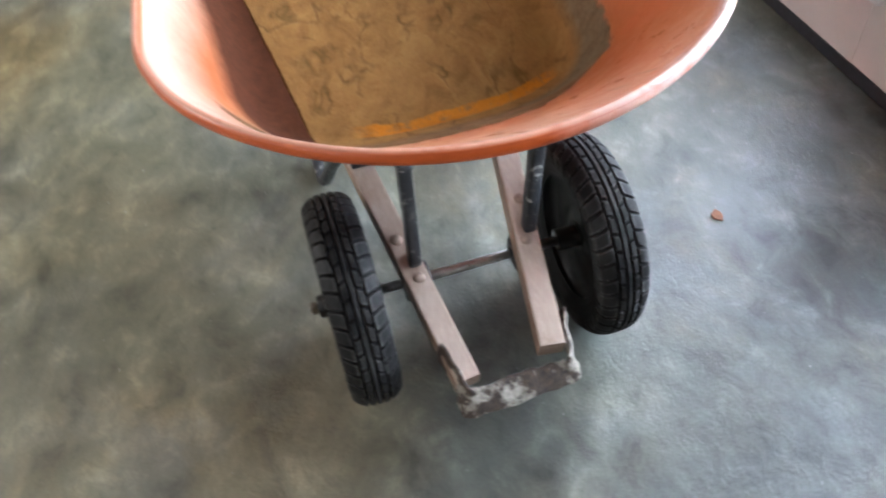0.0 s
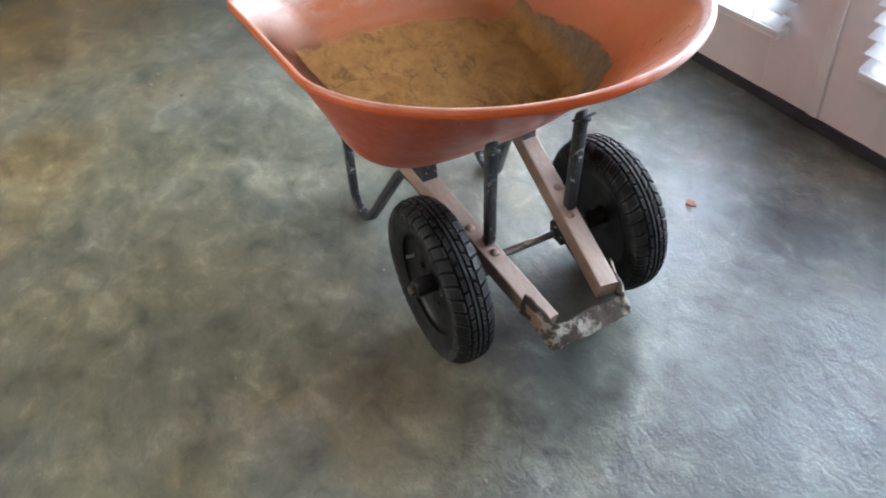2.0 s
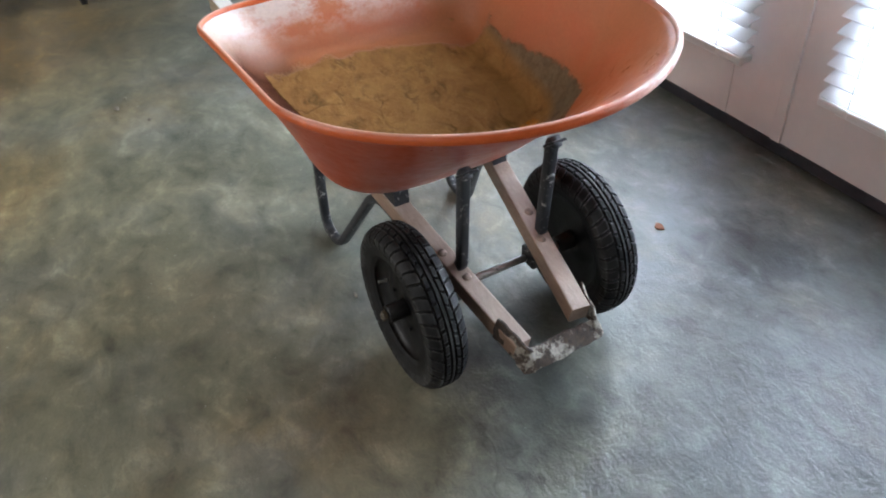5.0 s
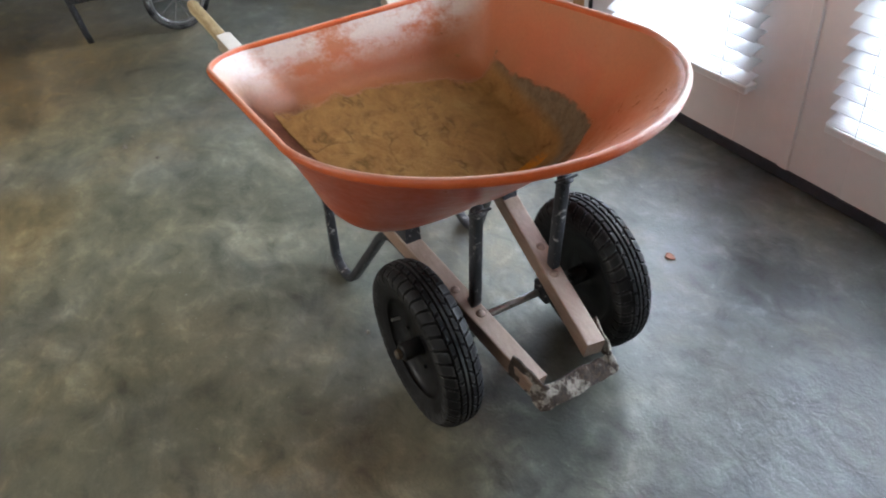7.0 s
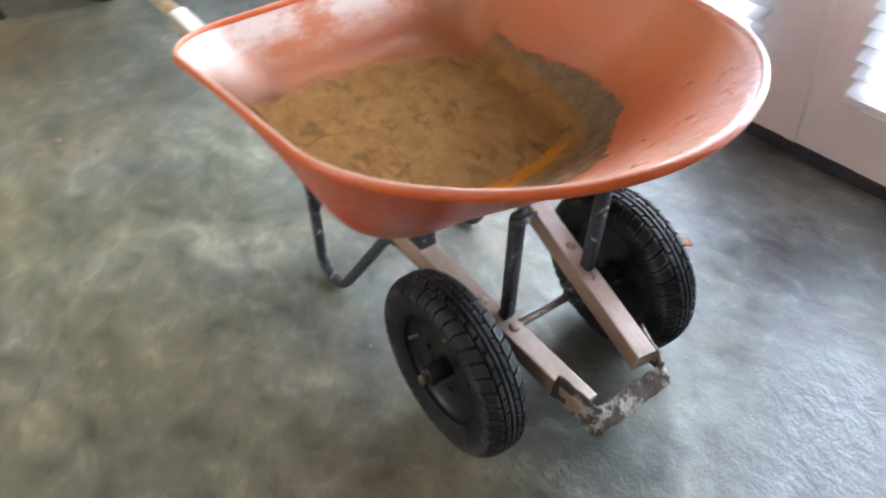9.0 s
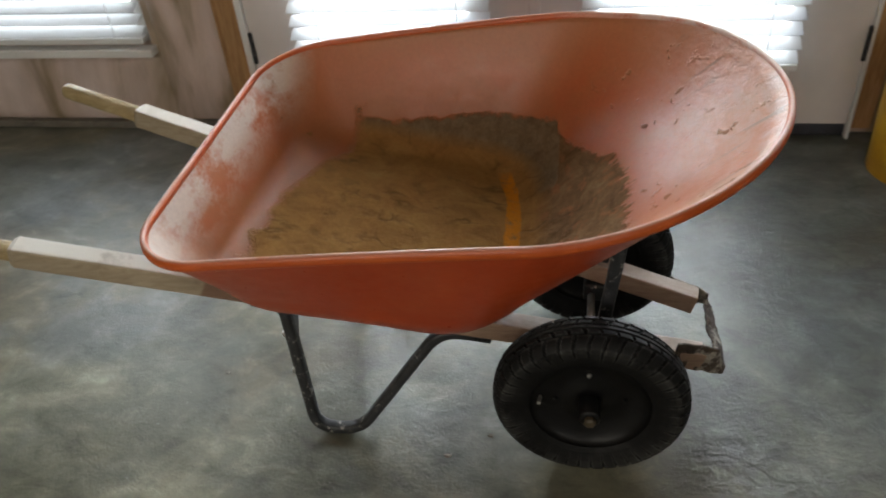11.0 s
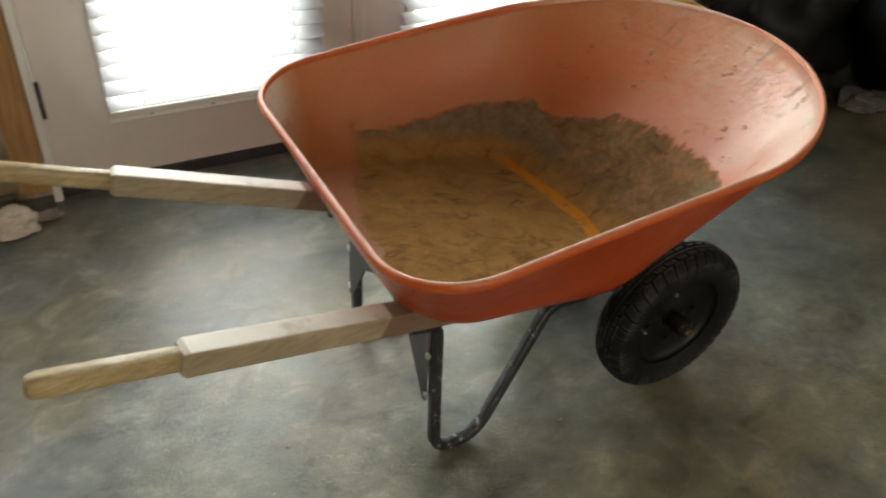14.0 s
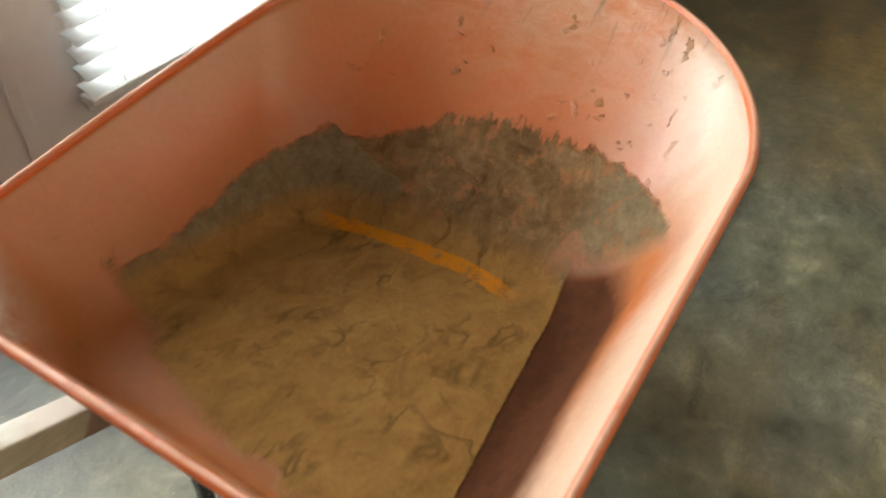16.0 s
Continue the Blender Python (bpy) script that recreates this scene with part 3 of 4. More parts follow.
stud(0.758, 0.812, 0.03, 2.2, "brown wooden jamb stud beside the double door")
for x in (-2.36, 2.07):
    stud(x, x + 0.04, 0.03, 2.2)


def bulge(x0, x1, z0, z1, deep, seed):
    """One bay of sheeting that swells between the studs."""
    bm = bmesh.new()
    nx, nz = 22, 40
    rows = []
    for j in range(nz + 1):
        v = j / nz
        row = []
        for i in range(nx + 1):
            u = i / nx
            d = deep * (math.sin(math.pi * u) ** 0.5) * (math.sin(math.pi * min(1, max(0, v))) ** 0.3)
            p = Vector((x0 + (x1 - x0) * u, Y1 + 0.002 - d, z0 + (z1 - z0) * v))
            p.y += 0.012 * noise.noise(Vector((p.x * 9 + seed, seed, p.z * 3))) * math.sin(math.pi * u)
            row.append(p)
        rows.append(row)
    loft(bm, rows, closed=False, cap=False)
    return tagged(link_mesh("insulation_sheet", bm, M_FILM, True), "pinkish insulation behind wrinkled milky plastic sheeting", "insulation", "sheets along the wall")


bulge(-1.40, -1.168, 0.03, 2.2, 0.035, 1.0)
bulge(-1.90, -1.40, 0.03, 0.255, 0.03, 4.0)
bulge(-2.32, -1.90, 0.03, 0.255, 0.03, 7.0)
bulge(0.815, 1.12, 0.03, 2.2, 0.03, 11.0)
bulge(1.12, 2.05, 0.03, 0.30, 0.02, 15.0)
bulge(-3.5, -2.37, 0.03, 2.2, 0.03, 19.0)
bulge(2.12, 3.2, 0.03, 2.2, 0.03, 23.0)

# red print on the sheeting, too blurred to read: plain bars
prt = thing("printed_band", "red printed band on the plastic sheeting", "print")
part("underline", boxed((-1.46, Y1 - 0.040, 0.479), (-1.20, Y1 - 0.037, 0.4835)), M_RED, prt)
for i in range(5):
    for dx in (0.0, 0.029):
        x = -1.462 + i * 0.055 + dx
        part("bar", boxed((x, Y1 - 0.043, 0.540), (x + 0.013, Y1 - 0.039, 0.61)), M_RED, prt)

# ---- double door with blinds ----


def blinds(parent, x0, x1, z0, z1, y, pitch=0.0415):
    """Slats on ladder cords with a bottom bar; the room edge of each slat hangs low."""
    w = x1 - x0
    bm = bmesh.new()
    prof = []
    for k in range(7):
        s = k / 6 - 0.5
        prof.append((s * 0.049, 0.0035 * (1 - 4 * s * s)))
    top = [[(-w / 2, a, b), (w / 2, a, b)] for a, b in prof]
    low = [[(-w / 2, a, b - 0.0024), (w / 2, a, b - 0.0024)] for a, b in prof]
    ring = [[r[0] for r in top] + [r[0] for r in low[::-1]], [r[1] for r in top] + [r[1] for r in low[::-1]]]
    loft(bm, ring)
    slat = part("slat", bm, M_BLIND, parent)
    slat.matrix_local = pose((x0 + x1) / 2, y, z0 + 0.035, 24)
    n = int((z1 - z0 - 0.06) / pitch)
    for i in range(1, n):
        again("slat", slat, parent, pose((x0 + x1) / 2 + random.uniform(-0.002, 0.002), y, z0 + 0.035 + i * pitch, 24 + random.uniform(-2.5, 2.5), random.uniform(-0.25, 0.25)))
    part("bottom_bar", boxed((x0, y - 0.024, z0), (x1, y + 0.024, z0 + 0.02), 0.004), M_WHITE, parent)
    part("head_rail", boxed((x0, y - 0.028, z1 - 0.02), (x1, y + 0.028, z1 + 0.03), 0.003), M_WHITE, parent)
    for x in (x0 + 0.09, x1 - 0.09):
        part("cord", sweep([(x, y - 0.027, z0), (x, y - 0.027, z1)], 0.0025, 0.0025, (1, 0, 0), 1, 6), M_WHITE, parent)


def door(name, x0, x1, g0, g1, b0, b1, hinge_x, label):
    d = new(name)
    tagged(d, label, "door", kind="structure")
    gz0, gz1, y0, y1 = 0.235, 1.86, WALL, WALL + 0.045
    bm = bmesh.new()
    box(bm, (x0, y0, 0.045), (g0, y1, 2.06), 0.002)
    box(bm, (g1, y0, 0.045), (x1, y1, 2.06), 0.002)
    box(bm, (g0, y0, 0.045), (g1, y1, gz0))
    box(bm, (g0, y0, gz1), (g1, y1, 2.06))
    part("leaf", bm, M_DOOR, d)
    bm = bmesh.new()
    f = 0.028
    box(bm, (g0 - f, y0 - 0.012, gz0 - f), (g0, y0 + 0.004, gz1 + f), 0.004)
    box(bm, (g1, y0 - 0.012, gz0 - f), (g1 + f, y0 + 0.004, gz1 + f), 0.004)
    box(bm, (g0, y0 - 0.012, gz0 - f), (g1, y0 + 0.004, gz0), 0.004)
    box(bm, (g0, y0 - 0.012, gz1), (g1, y0 + 0.004, gz1 + f), 0.004)
    part("lite_frame", bm, M_LITE, d)
    pane = part("pane", boxed((g0, y0 + 0.018, gz0), (g1, y0 + 0.024, gz1)), M_GLASS, d)
    pane.visible_shadow = False
    for i in range(3):
        x = g0 + (g1 - g0) * (i + 0.5) / 3
        part("screw_cap", boxed((x - 0.005, y0 - 0.0145, gz0 - 0.019), (x + 0.005, y0 - 0.011, gz0 - 0.009), 0.002), M_GREY, d)
    for z in (0.25, 1.02, 1.80):
        part("hinge", sweep([(hinge_x, y0 - 0.006, z), (hinge_x, y0 - 0.006, z + 0.10)], 0.014, 0.014, (1, 0, 0), 1, 10), M_STEEL, d)
    blinds(d, b0, b1, 0.243, 1.93, y0 - 0.040)
    return d


door("door_1", -1.0618, -0.1785, -0.878, -0.372, -0.905, -0.303, -1.058, "white glazed door leaf with open white blinds")
door("door_2", -0.1745, 0.7438, 0.008, 0.522, -0.043, 0.556, 0.741, "white glazed door leaf with open white blinds")
frame_ob = new("door_frame")
tagged(frame_ob, "white door frame with dark threshold", "door frame", kind="structure")
part("jamb", boxed((DOOR[0], WALL - 0.012, 0.0), (-1.063, Y1 + 0.12, 2.07), 0.002), M_WHITE, frame_ob)
part("jamb", boxed((0.745, WALL - 0.012, 0.0), (DOOR[1], Y1 + 0.12, 2.07), 0.002), M_WHITE, frame_ob)
part("head", boxed((-1.063, WALL - 0.010, 2.062), (0.745, Y1 + 0.12, 2.09)), M_WHITE, frame_ob)
part("threshold", boxed((-1.062, WALL + 0.006, 0.001), (0.744, Y1 + 0.11, 0.041), 0.006), M_STRIP, frame_ob, "dark worn threshold")
part("astragal", boxed((-0.192, WALL - 0.012, 0.05), (-0.158, WALL - 0.0005, 2.05), 0.003), M_DOOR, frame_ob)


def window(name, x0, x1, z0, z1):
    w = new(name)
    tagged(w, "white vinyl window with lowered white blinds", "window", kind="structure")
    y = Y1 + 0.03
    for a, b in (((x0, y, z0), (x0 + 0.05, y + 0.06, z1)), ((x1 - 0.05, y, z0), (x1, y + 0.06, z1)), ((x0 + 0.05, y, z0), (x1 - 0.05, y + 0.06, z0 + 0.05)), ((x0 + 0.05, y, z1 - 0.05), (x1 - 0.05, y + 0.06, z1))):
        part("window_frame", boxed(a, b, 0.003), M_WHITE, w)
    part("window_sill", boxed((x0 - 0.015, Y1 - 0.045, z0 - 0.028), (x1 + 0.015, Y1 + 0.10, z0 - 0.001), 0.004), M_WHITE, w)
    pane = part("pane", boxed((x0 + 0.05, y + 0.025, z0 + 0.05), (x1 - 0.05, y + 0.031, z1 - 0.05)), M_GLASS, w)
    pane.visible_shadow = False
    blinds(w, x0 + 0.01, x1 - 0.012, z0 + 0.012, z1 - 0.04, Y1 - 0.005)


window("window_1", *WIN_L)
window("window_2", *WIN_R)

# ---- the wheelbarrow ----
barrow = thing("wheelbarrow", "two-wheeled wheelbarrow with a muddy orange plastic tray", "wheelbarrow")


SIDE = 1


def rail_top(x):
    return 0.258 - 0.2625 * (x - 0.003) if SIDE > 0 else 0.231 - 0.281 * (x - 0.03)


def rail_y(x):
    return 0.090 - 0.150 * (x - 0.003) if SIDE > 0 else 0.098 - 0.143 * (x - 0.03)


def outline(xr, wr, rc, xm, wm, xn, e, e2):
    """Half outline from the middle of the back to the middle of the nose."""
    pts = [(xr, (wr - rc) * k / 7) for k in range(8)]
    for k in range(1, 14):
        a = math.pi / 2 * k / 13
        pts.append((xr + rc * (1 - math.cos(a)), wr - rc + rc * math.sin(a)))
    for k in range(1, 12):
        s = k / 11
        pts.append((xr + rc + (xm - xr - rc) * s, wr + (wm - wr) * math.sin(math.pi / 2 * s)))
    for k in range(1, 30):
        a = math.pi / 2 * k / 29
        pts.append((xm + (xn - xm) * math.sin(a) ** e2, wm * max(0.0, math.cos(a)) ** e))
    return pts


RIM = [(x, y, 0.661 + 0.0754 * x - 0.0332 * x * x + 0.018 * x ** 3) for x, y in outline(-0.713, 0.3762, 0.137, -0.097, 0.382, 0.288, 1.02, 1.129)]
BASE = [(x, y, 0.3625 - 0.149 * (x + 0.15)) for x, y in outline(-0.640, 0.268, 0.11, -0.30, 0.262, -0.135, 0.55, 0.75)]


def whole(half):
    return half + [(x, -y, z) for x, y, z in half[-2:0:-1]]


# the lip is a little warped: one side and the nose stand higher
def nose_lift(x, y):
    s = min(1.0, max(0.0, x / 0.22))
    return s * s * (3 - 2 * s) * (0.008 + 0.016 * y)


EDGE = [Vector((x, y, z + 0.0138 * y + nose_lift(x, y))) for x, y, z in whole(RIM)]
BASE = [Vector(p) for p in whole(BASE)]
RIM = [p - Vector((p.x + 0.2, p.y, 0)).normalized() * 0.006 for p in EDGE]
MID = Vector((-0.38, 0, 0.3625 + 0.149 * 0.23))


def tray_rings(drop=0.0, grow=0.0):
    rings = []
    for s in (0.25, 0.5, 0.75, 0.90):
        rings.append([MID.lerp(b, s) - Vector((0, 0, drop)) for b in BASE])
    for k in range(1, 8):
        s = k / 7
        ring = []
        for b, r in zip(BASE, RIM):
            p, q = MID.lerp(b, 0.90), b.lerp(r, 0.17)
            ring.append(p * (1 - s) ** 2 + b * 2 * s * (1 - s) + q * s * s)
        rings.append(ring)
    for k in range(1, 13):
        s = 0.17 + 0.83 * k / 12
        rings.append([b.lerp(r, s) for b, r in zip(BASE, RIM)])
    if drop:
        for k in range(4, len(rings)):
            f = (k - 4) / (len(rings) - 5)
            rings[k] = [p + Vector((p.x + 0.25, p.y, 0)).normalized() * grow * min(1, (k - 3) / 6) - Vector((0, 0, drop * (1 - min(1, (k - 3) / 7)) + 0.002 * f)) for p in rings[k]]
    return rings


bm = bmesh.new()
layer = bm.verts.layers.float.new("inside")
inner = loft(bm, tray_rings(), cap=False)
bm.faces.new(inner[0])
outer = loft(bm, tray_rings(0.034, 0.006), cap=False)
bm.faces.new(outer[0])
for i in range(len(RIM)):
    j = (i + 1) % len(RIM)
    bm.faces.new((inner[-1][i], inner[-1][j], outer[-1][j], outer[-1][i]))
for ring in inner:
    for v in ring:
        v[layer] = 1.0
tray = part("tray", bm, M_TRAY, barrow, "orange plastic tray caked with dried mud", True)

# the rolled lip
bm = bmesh.new()
lip = []
for i, p in enumerate(RIM):
    d = (RIM[(i + 1) % len(RIM)] - RIM[i - 1]).normalized()
    out = d.cross(Vector((0, 0, 1))).normalized()
    if out.dot(Vector((p.x + 0.2, p.y, 0))) < 0:
        out = -out
    ring = []
    for k in range(10):
        a = 2 * math.pi * k / 10
        ring.append(p + out * (0.0062 * math.cos(a) + 0.0008) + Vector((0, 0, 0.0098 * math.sin(a) - 0.0078)))
    lip.append(ring)
loft(bm, lip + [lip[0]], cap=False)
bmesh.ops.remove_doubles(bm, verts=bm.verts, dist=1e-5)
M_LIP = mat_lip()
part("lip", bm, M_LIP, tray, "scuffed rolled orange lip", True)

for sgn in (-1, 1):
    SIDE = sgn
    # wooden handle: square lumber with a turned grip
    a, b = 0.205, -0.985
    pa = Vector((a, sgn * rail_y(a), rail_top(a) - 0.021))
    pb = Vector((b, sgn * rail_y(b), rail_top(b) - 0.021))
    bm = sweep([pa, pa.lerp(pb, 0.5), pb, pb + (pb - pa).normalized() * 0.008], 0.040, 0.043, (0, 1, 0), 0.16, 16)
    d = (pb - pa).normalized()
    for v in bm.verts:
        if (v.co - pb).dot(d) > 0.004:
            c = pb + d * (v.co - pb).dot(d)
            v.co = c + (v.co - c) * 0.80
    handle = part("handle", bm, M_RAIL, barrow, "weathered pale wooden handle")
    g0, g1 = pb + d * 0.002, pb + d * 0.180
    bm = sweep([g0, g0 + d * 0.02, g0.lerp(g1, 0.5), g1, g1 + d * 0.010, g1 + d * 0.014], 0.029, 0.033, (0, 1, 0), 0.62, 16)
    for v in bm.verts:
        t = (v.co - g1).dot(d)
        if t > 0.002:
            c = g1 + d * t
            v.co = c + (v.co - c) * (0.82 if t < 0.012 else 0.45)
    part("grip", bm, M_GRIP, handle, "smooth worn wooden grip", True)
    # riser between the handle and the tray
    bm = bmesh.new()
    xs = (-0.46, -0.30, -0.172)
    ring = []
    for x in xs:
        y, z0, z1 = sgn * rail_y(x), rail_top(x) + 0.0005, max(rail_top(x) + 0.010, 0.3280 - 0.149 * (x + 0.15))
        ring.append([(x, y - 0.017, z0), (x, y + 0.017, z0), (x, y + 0.017, z1), (x, y - 0.017, z1)])
    loft(bm, ring)
    part("riser", bm, M_STEEL, barrow, "black riser wedge under the tray")
    # leg: one bent bar from under the tray down to the floor and up again
    yt, yf = sgn * 0.176, sgn * 0.186
    pts = [(-0.185, sgn * rail_y(-0.19), rail_top(-0.185) - 0.052), (-0.277, sgn * rail_y(-0.28), rail_top(-0.277) - 0.053), (-0.455, yf, 0.012), (-0.549, yf, 0.012), (-0.556, yt, rail_top(-0.560) - 0.056), (-0.61, yt + sgn * 0.008, rail_top(-0.61) - 0.054)]
    leg = part("leg", sweep(pts, 0.024, 0.021, (0, 1, 0), 0.5, 12, None, 0.045), M_STEEL, barrow, "bent black steel leg with cement splashes", True)
    for z in (0.16, 0.26):
        part("leg_bolt", boxed((-0.573, yt - 0.006, z), (-0.566, yt + 0.006, z + 0.012), 0.002), M_BRIGHT, leg)
    # strut from the handle to the nose of the tray
    pts = [(0.012, sgn * 0.094, 0.240), (0.020, sgn * 0.094, 0.252), (0.045, sgn * 0.096, 0.478), (0.058, sgn * 0.096, 0.486)]
    strut = part("strut", sweep(pts, 0.020, 0.024, (0, 1, 0), 0.4, 12, None, 0.012), M_STEEL, barrow, "scraped black steel strut", True)
    bm = turned([(0, -0.006), (0.010, -0.006), (0.010, 0), (0.008, 0.004), (0, 0.005)], 14, "z")
    bolt = part("bolt", bm, M_BOLT, barrow, "", True)
    bolt.matrix_local = pose(0.040, sgn * (rail_y(0.04) - 0.002), rail_top(0.040) + 0.001, 0, 15, 0)
    again("bolt", bolt, barrow, pose(-0.030, sgn * (rail_y(-0.03) + 0.004), rail_top(-0.03) + 0.001, 0, 15, 0))
    bm = boxed((0.034, sgn * 0.094 - 0.015, 0.476), (0.076, sgn * 0.094 + 0.015, 0.482), 0.002)
    bmesh.ops.rotate(bm, verts=bm.verts, cent=(0.05, 0, 0.479), matrix=Matrix.Rotation(radians(-37), 3, "Y"))
    part("strut_foot", bm, M_STEEL, strut)
    # clamp that hangs the axle under the handle
    bm = boxed((-0.016, sgn * 0.094 - 0.024, 0.160), (0.030, sgn * 0.094 + 0.024, 0.2035), 0.005)
    part("axle_clamp", bm, M_STEEL, barrow, "black axle clamp")

# axle with its end stubs
axle = part("axle", sweep([(0, -0.19, 0.1755), (0, 0.19, 0.1755)], 0.016, 0.016, (1, 0, 0), 1, 14), M_BRIGHT, barrow, "bare steel axle", True)
for sgn in (-1, 1):
    part("axle_end", sweep([(0, sgn * 0.19, 0.1755), (0, sgn * 0.266, 0.1755)], 0.0155, 0.0155, (1, 0, 0), 1, 14), M_NUT, axle, "dull threaded axle end", True)

# cross plate between the back legs, arched below
bm = bmesh.new()
half = [(-0.175, 0.335), (-0.175, 0.150), (-0.165, 0.150), (-0.10, 0.262), (-0.05, 0.290), (0.0, 0.296)]
poly = half + [(-y, z) for y, z in half[-2::-1]]
fr = [bm.verts.new((-0.566, y, z)) for y, z in poly]
bk = [bm.verts.new((-0.571, y, z)) for y, z in poly]
bm.faces.new(fr)
bm.faces.new(bk[::-1])
for i in range(len(poly)):
    j = (i + 1) % len(poly)
    bm.faces.new((fr[i], bk[i], bk[j], fr[j]))
part("cross_plate", bm, M_SHEET, barrow, "dull grey sheet steel cross plate")

# nose guard: a strap bent round the handle ends, crusted with concrete
path = []
for k in range(41):
    s = k / 40 * 2 - 1
    y = 0.092 * math.copysign(min(1.0, abs(s) * 1.45) ** 0.95, s)
    x = 0.238 - 0.006 * s if abs(s) < 0.62 else 0.238 - 0.085 * ((abs(s) - 0.62) / 0.38) ** 0.8
    if abs(s) > 0.62:
        y = math.copysign(0.086 + 0.012 * ((abs(s) - 0.62) / 0.38), s)
    path.append(Vector((x, y, 0.163 - 0.25 * (x - 0.238) - (0.006 * (1 - abs(s)) if abs(s) < 0.62 else 0))))
bm = bmesh.new()
rings = []
for i, p in enumerate(path):
    d = (path[min(i + 1, 40)] - path[max(i - 1, 0)]).normalized()
    up = Vector((0.68 * (1 - abs(i / 20 - 1) ** 4), 0, -1)).normalized()
    up = (up - d * up.dot(d)).normalized()
    out = d.cross(up)
    end = max(0.0, abs(i / 20 - 1) - 0.62) / 0.38
    h = 0.0225 + 0.009 * min(1.0, end * 3)
    ring = []
    for k in range(12):
        a = 2 * math.pi * (k + 0.5) / 12
        ca, sa = math.cos(a), math.sin(a)
        ring.append(p + up * (h * math.copysign(abs(ca) ** 0.35, ca)) + out * (0.0035 * math.copysign(abs(sa) ** 0.5, sa)))
    rings.append(ring)
loft(bm, rings)
bmesh.ops.subdivide_edges(bm, edges=bm.edges, cuts=1, use_grid_fill=True)
shaken(shaken(bm, 0.004, 45, 3.0), 0.005, 18, 9.0)
part("nose_guard", bm, M_CRUST, barrow, "bent steel nose guard crusted with concrete", True)

# wheels
SEG, HALF, RAD = 560, 0.040, 0.1755


def tyre_mesh():
    """Tread with three ring grooves and curved cuts that run out over the shoulders."""
    prof = []
    for k in range(33):
        s = k / 32 * 2 - 1
        prof.append((s * HALF, RAD - 0.017 * abs(s) ** 3.2, abs(s)))
    side = [(0.0415, 0.150), (0.0400, 0.136), (0.0350, 0.118), (0.0300, 0.108)]
    bm = bmesh.new()
    rings = []
    for q in range(SEG):
        a = 2 * math.pi * q / SEG
        low = [0.003 if k == 0 and (q * 40 / SEG + 0.55 + h) % 1.0 < 0.16 else 0.0 for h in (0, 0.5) for k in range(4)]
        ring = [Vector((r * math.cos(a), d - y, r * math.sin(a))) for (y, r), d in zip(side[::-1], low[3::-1])]
        for y, r, s in prof:
            cut = 0.0
            if 0.10 < s < 0.15 or 0.42 < s < 0.46:
                cut = 0.0058
            turn_ = q * 40 / SEG + (0.5 if y > 0 else 0)
            if 0.46 < s and (turn_ + 0.55 * s) % 1.0 < 0.16:
                cut = 0.0055
            if 0.15 < s < 0.42 and (turn_ - 0.9 * s) % 1.0 < 0.15:
                cut = 0.0042
            ring.append(Vector(((r - cut) * math.cos(a), y, (r - cut) * math.sin(a))))
        ring += [Vector((r * math.cos(a), y - d, r * math.sin(a))) for (y, r), d in zip(side, low[4:])]
        rings.append(ring)
    vs = [[bm.verts.new(p) for p in ring] for ring in rings]
    for i in range(SEG):
        a, b = vs[i], vs[(i + 1) % SEG]
        for j in range(len(a) - 1):
            bm.faces.new((a[j], a[j + 1], b[j + 1], b[j]))
    return bm


def wheel(sgn, label):
    w = new("wheel")
    w.parent = barrow
    tagged(w, label)
    w.matrix_local = pose(0, sgn * 0.203, RAD, 0, random.uniform(0, 60), 0 if sgn > 0 else 180)
    part("tyre", tyre_mesh(), M_RUBBER, w, "black treaded rubber tyre with dusty grooves")
    prof = [(0.110, -0.030), (0.113, -0.026), (0.108, -0.018), (0.090, -0.010), (0.050, -0.008), (0.032, -0.014), (0.0085, -0.014), (0.0085, 0.012), (0.034, 0.012), (0.050, 0.006), (0.088, 0.008), (0.100, 0.016), (0.112, 0.024), (0.110, 0.031)]
    part("disc", turned(prof, 64, "y"), M_RIM, w, "black dished wheel disc", True)
    part("hub", turned([(0.0085, -0.05), (0.019, -0.05), (0.019, 0.052), (0.016, 0.055), (0.0085, 0.055)], 28, "y"), M_RIM, w, "black hub tube", True)
    part("axle_nut", turned([(0, 0.068), (0.008, 0.067), (0.011, 0.064), (0.011, 0.056), (0.0085, 0.056)], 6, "y"), M_NUT, w, "dull brown axle nut")
    for k in range(4):
        bm = turned([(0, 0.012), (0.004, 0.011), (0.005, 0.004), (0, 0.004)], 8, "y")
        o = part("disc_bolt", bm, M_BRIGHT if k == 1 else M_RIM, w)
        o.matrix_local = pose(0.062 * math.cos(k * math.pi / 2), 0, 0.062 * math.sin(k * math.pi / 2))
    part("valve", sweep([(0.088, 0.012, 0.01), (0.090, 0.030, 0.012)], 0.007, 0.007, (1, 0, 0), 1, 8), M_BRIGHT, w)
    return w


wheel(-1, "black wheel on the axle end facing the room")
wheel(1, "black wheel on the axle end facing the doors")

# ---- things round the room ----
bucket = thing("bucket", "yellow ribbed plastic bucket holding mortar and a trowel", "bucket", (0.890, 0.862, 0))
prof = [(0, 0.003), (0.128, 0.003), (0.131, 0.0), (0.133, 0.004), (0.142, 0.285)]
for z in (0.290, 0.308, 0.326, 0.344):
    prof += [(0.1435, z), (0.1495, z + 0.003), (0.1495, z + 0.007), (0.1440, z + 0.010)]
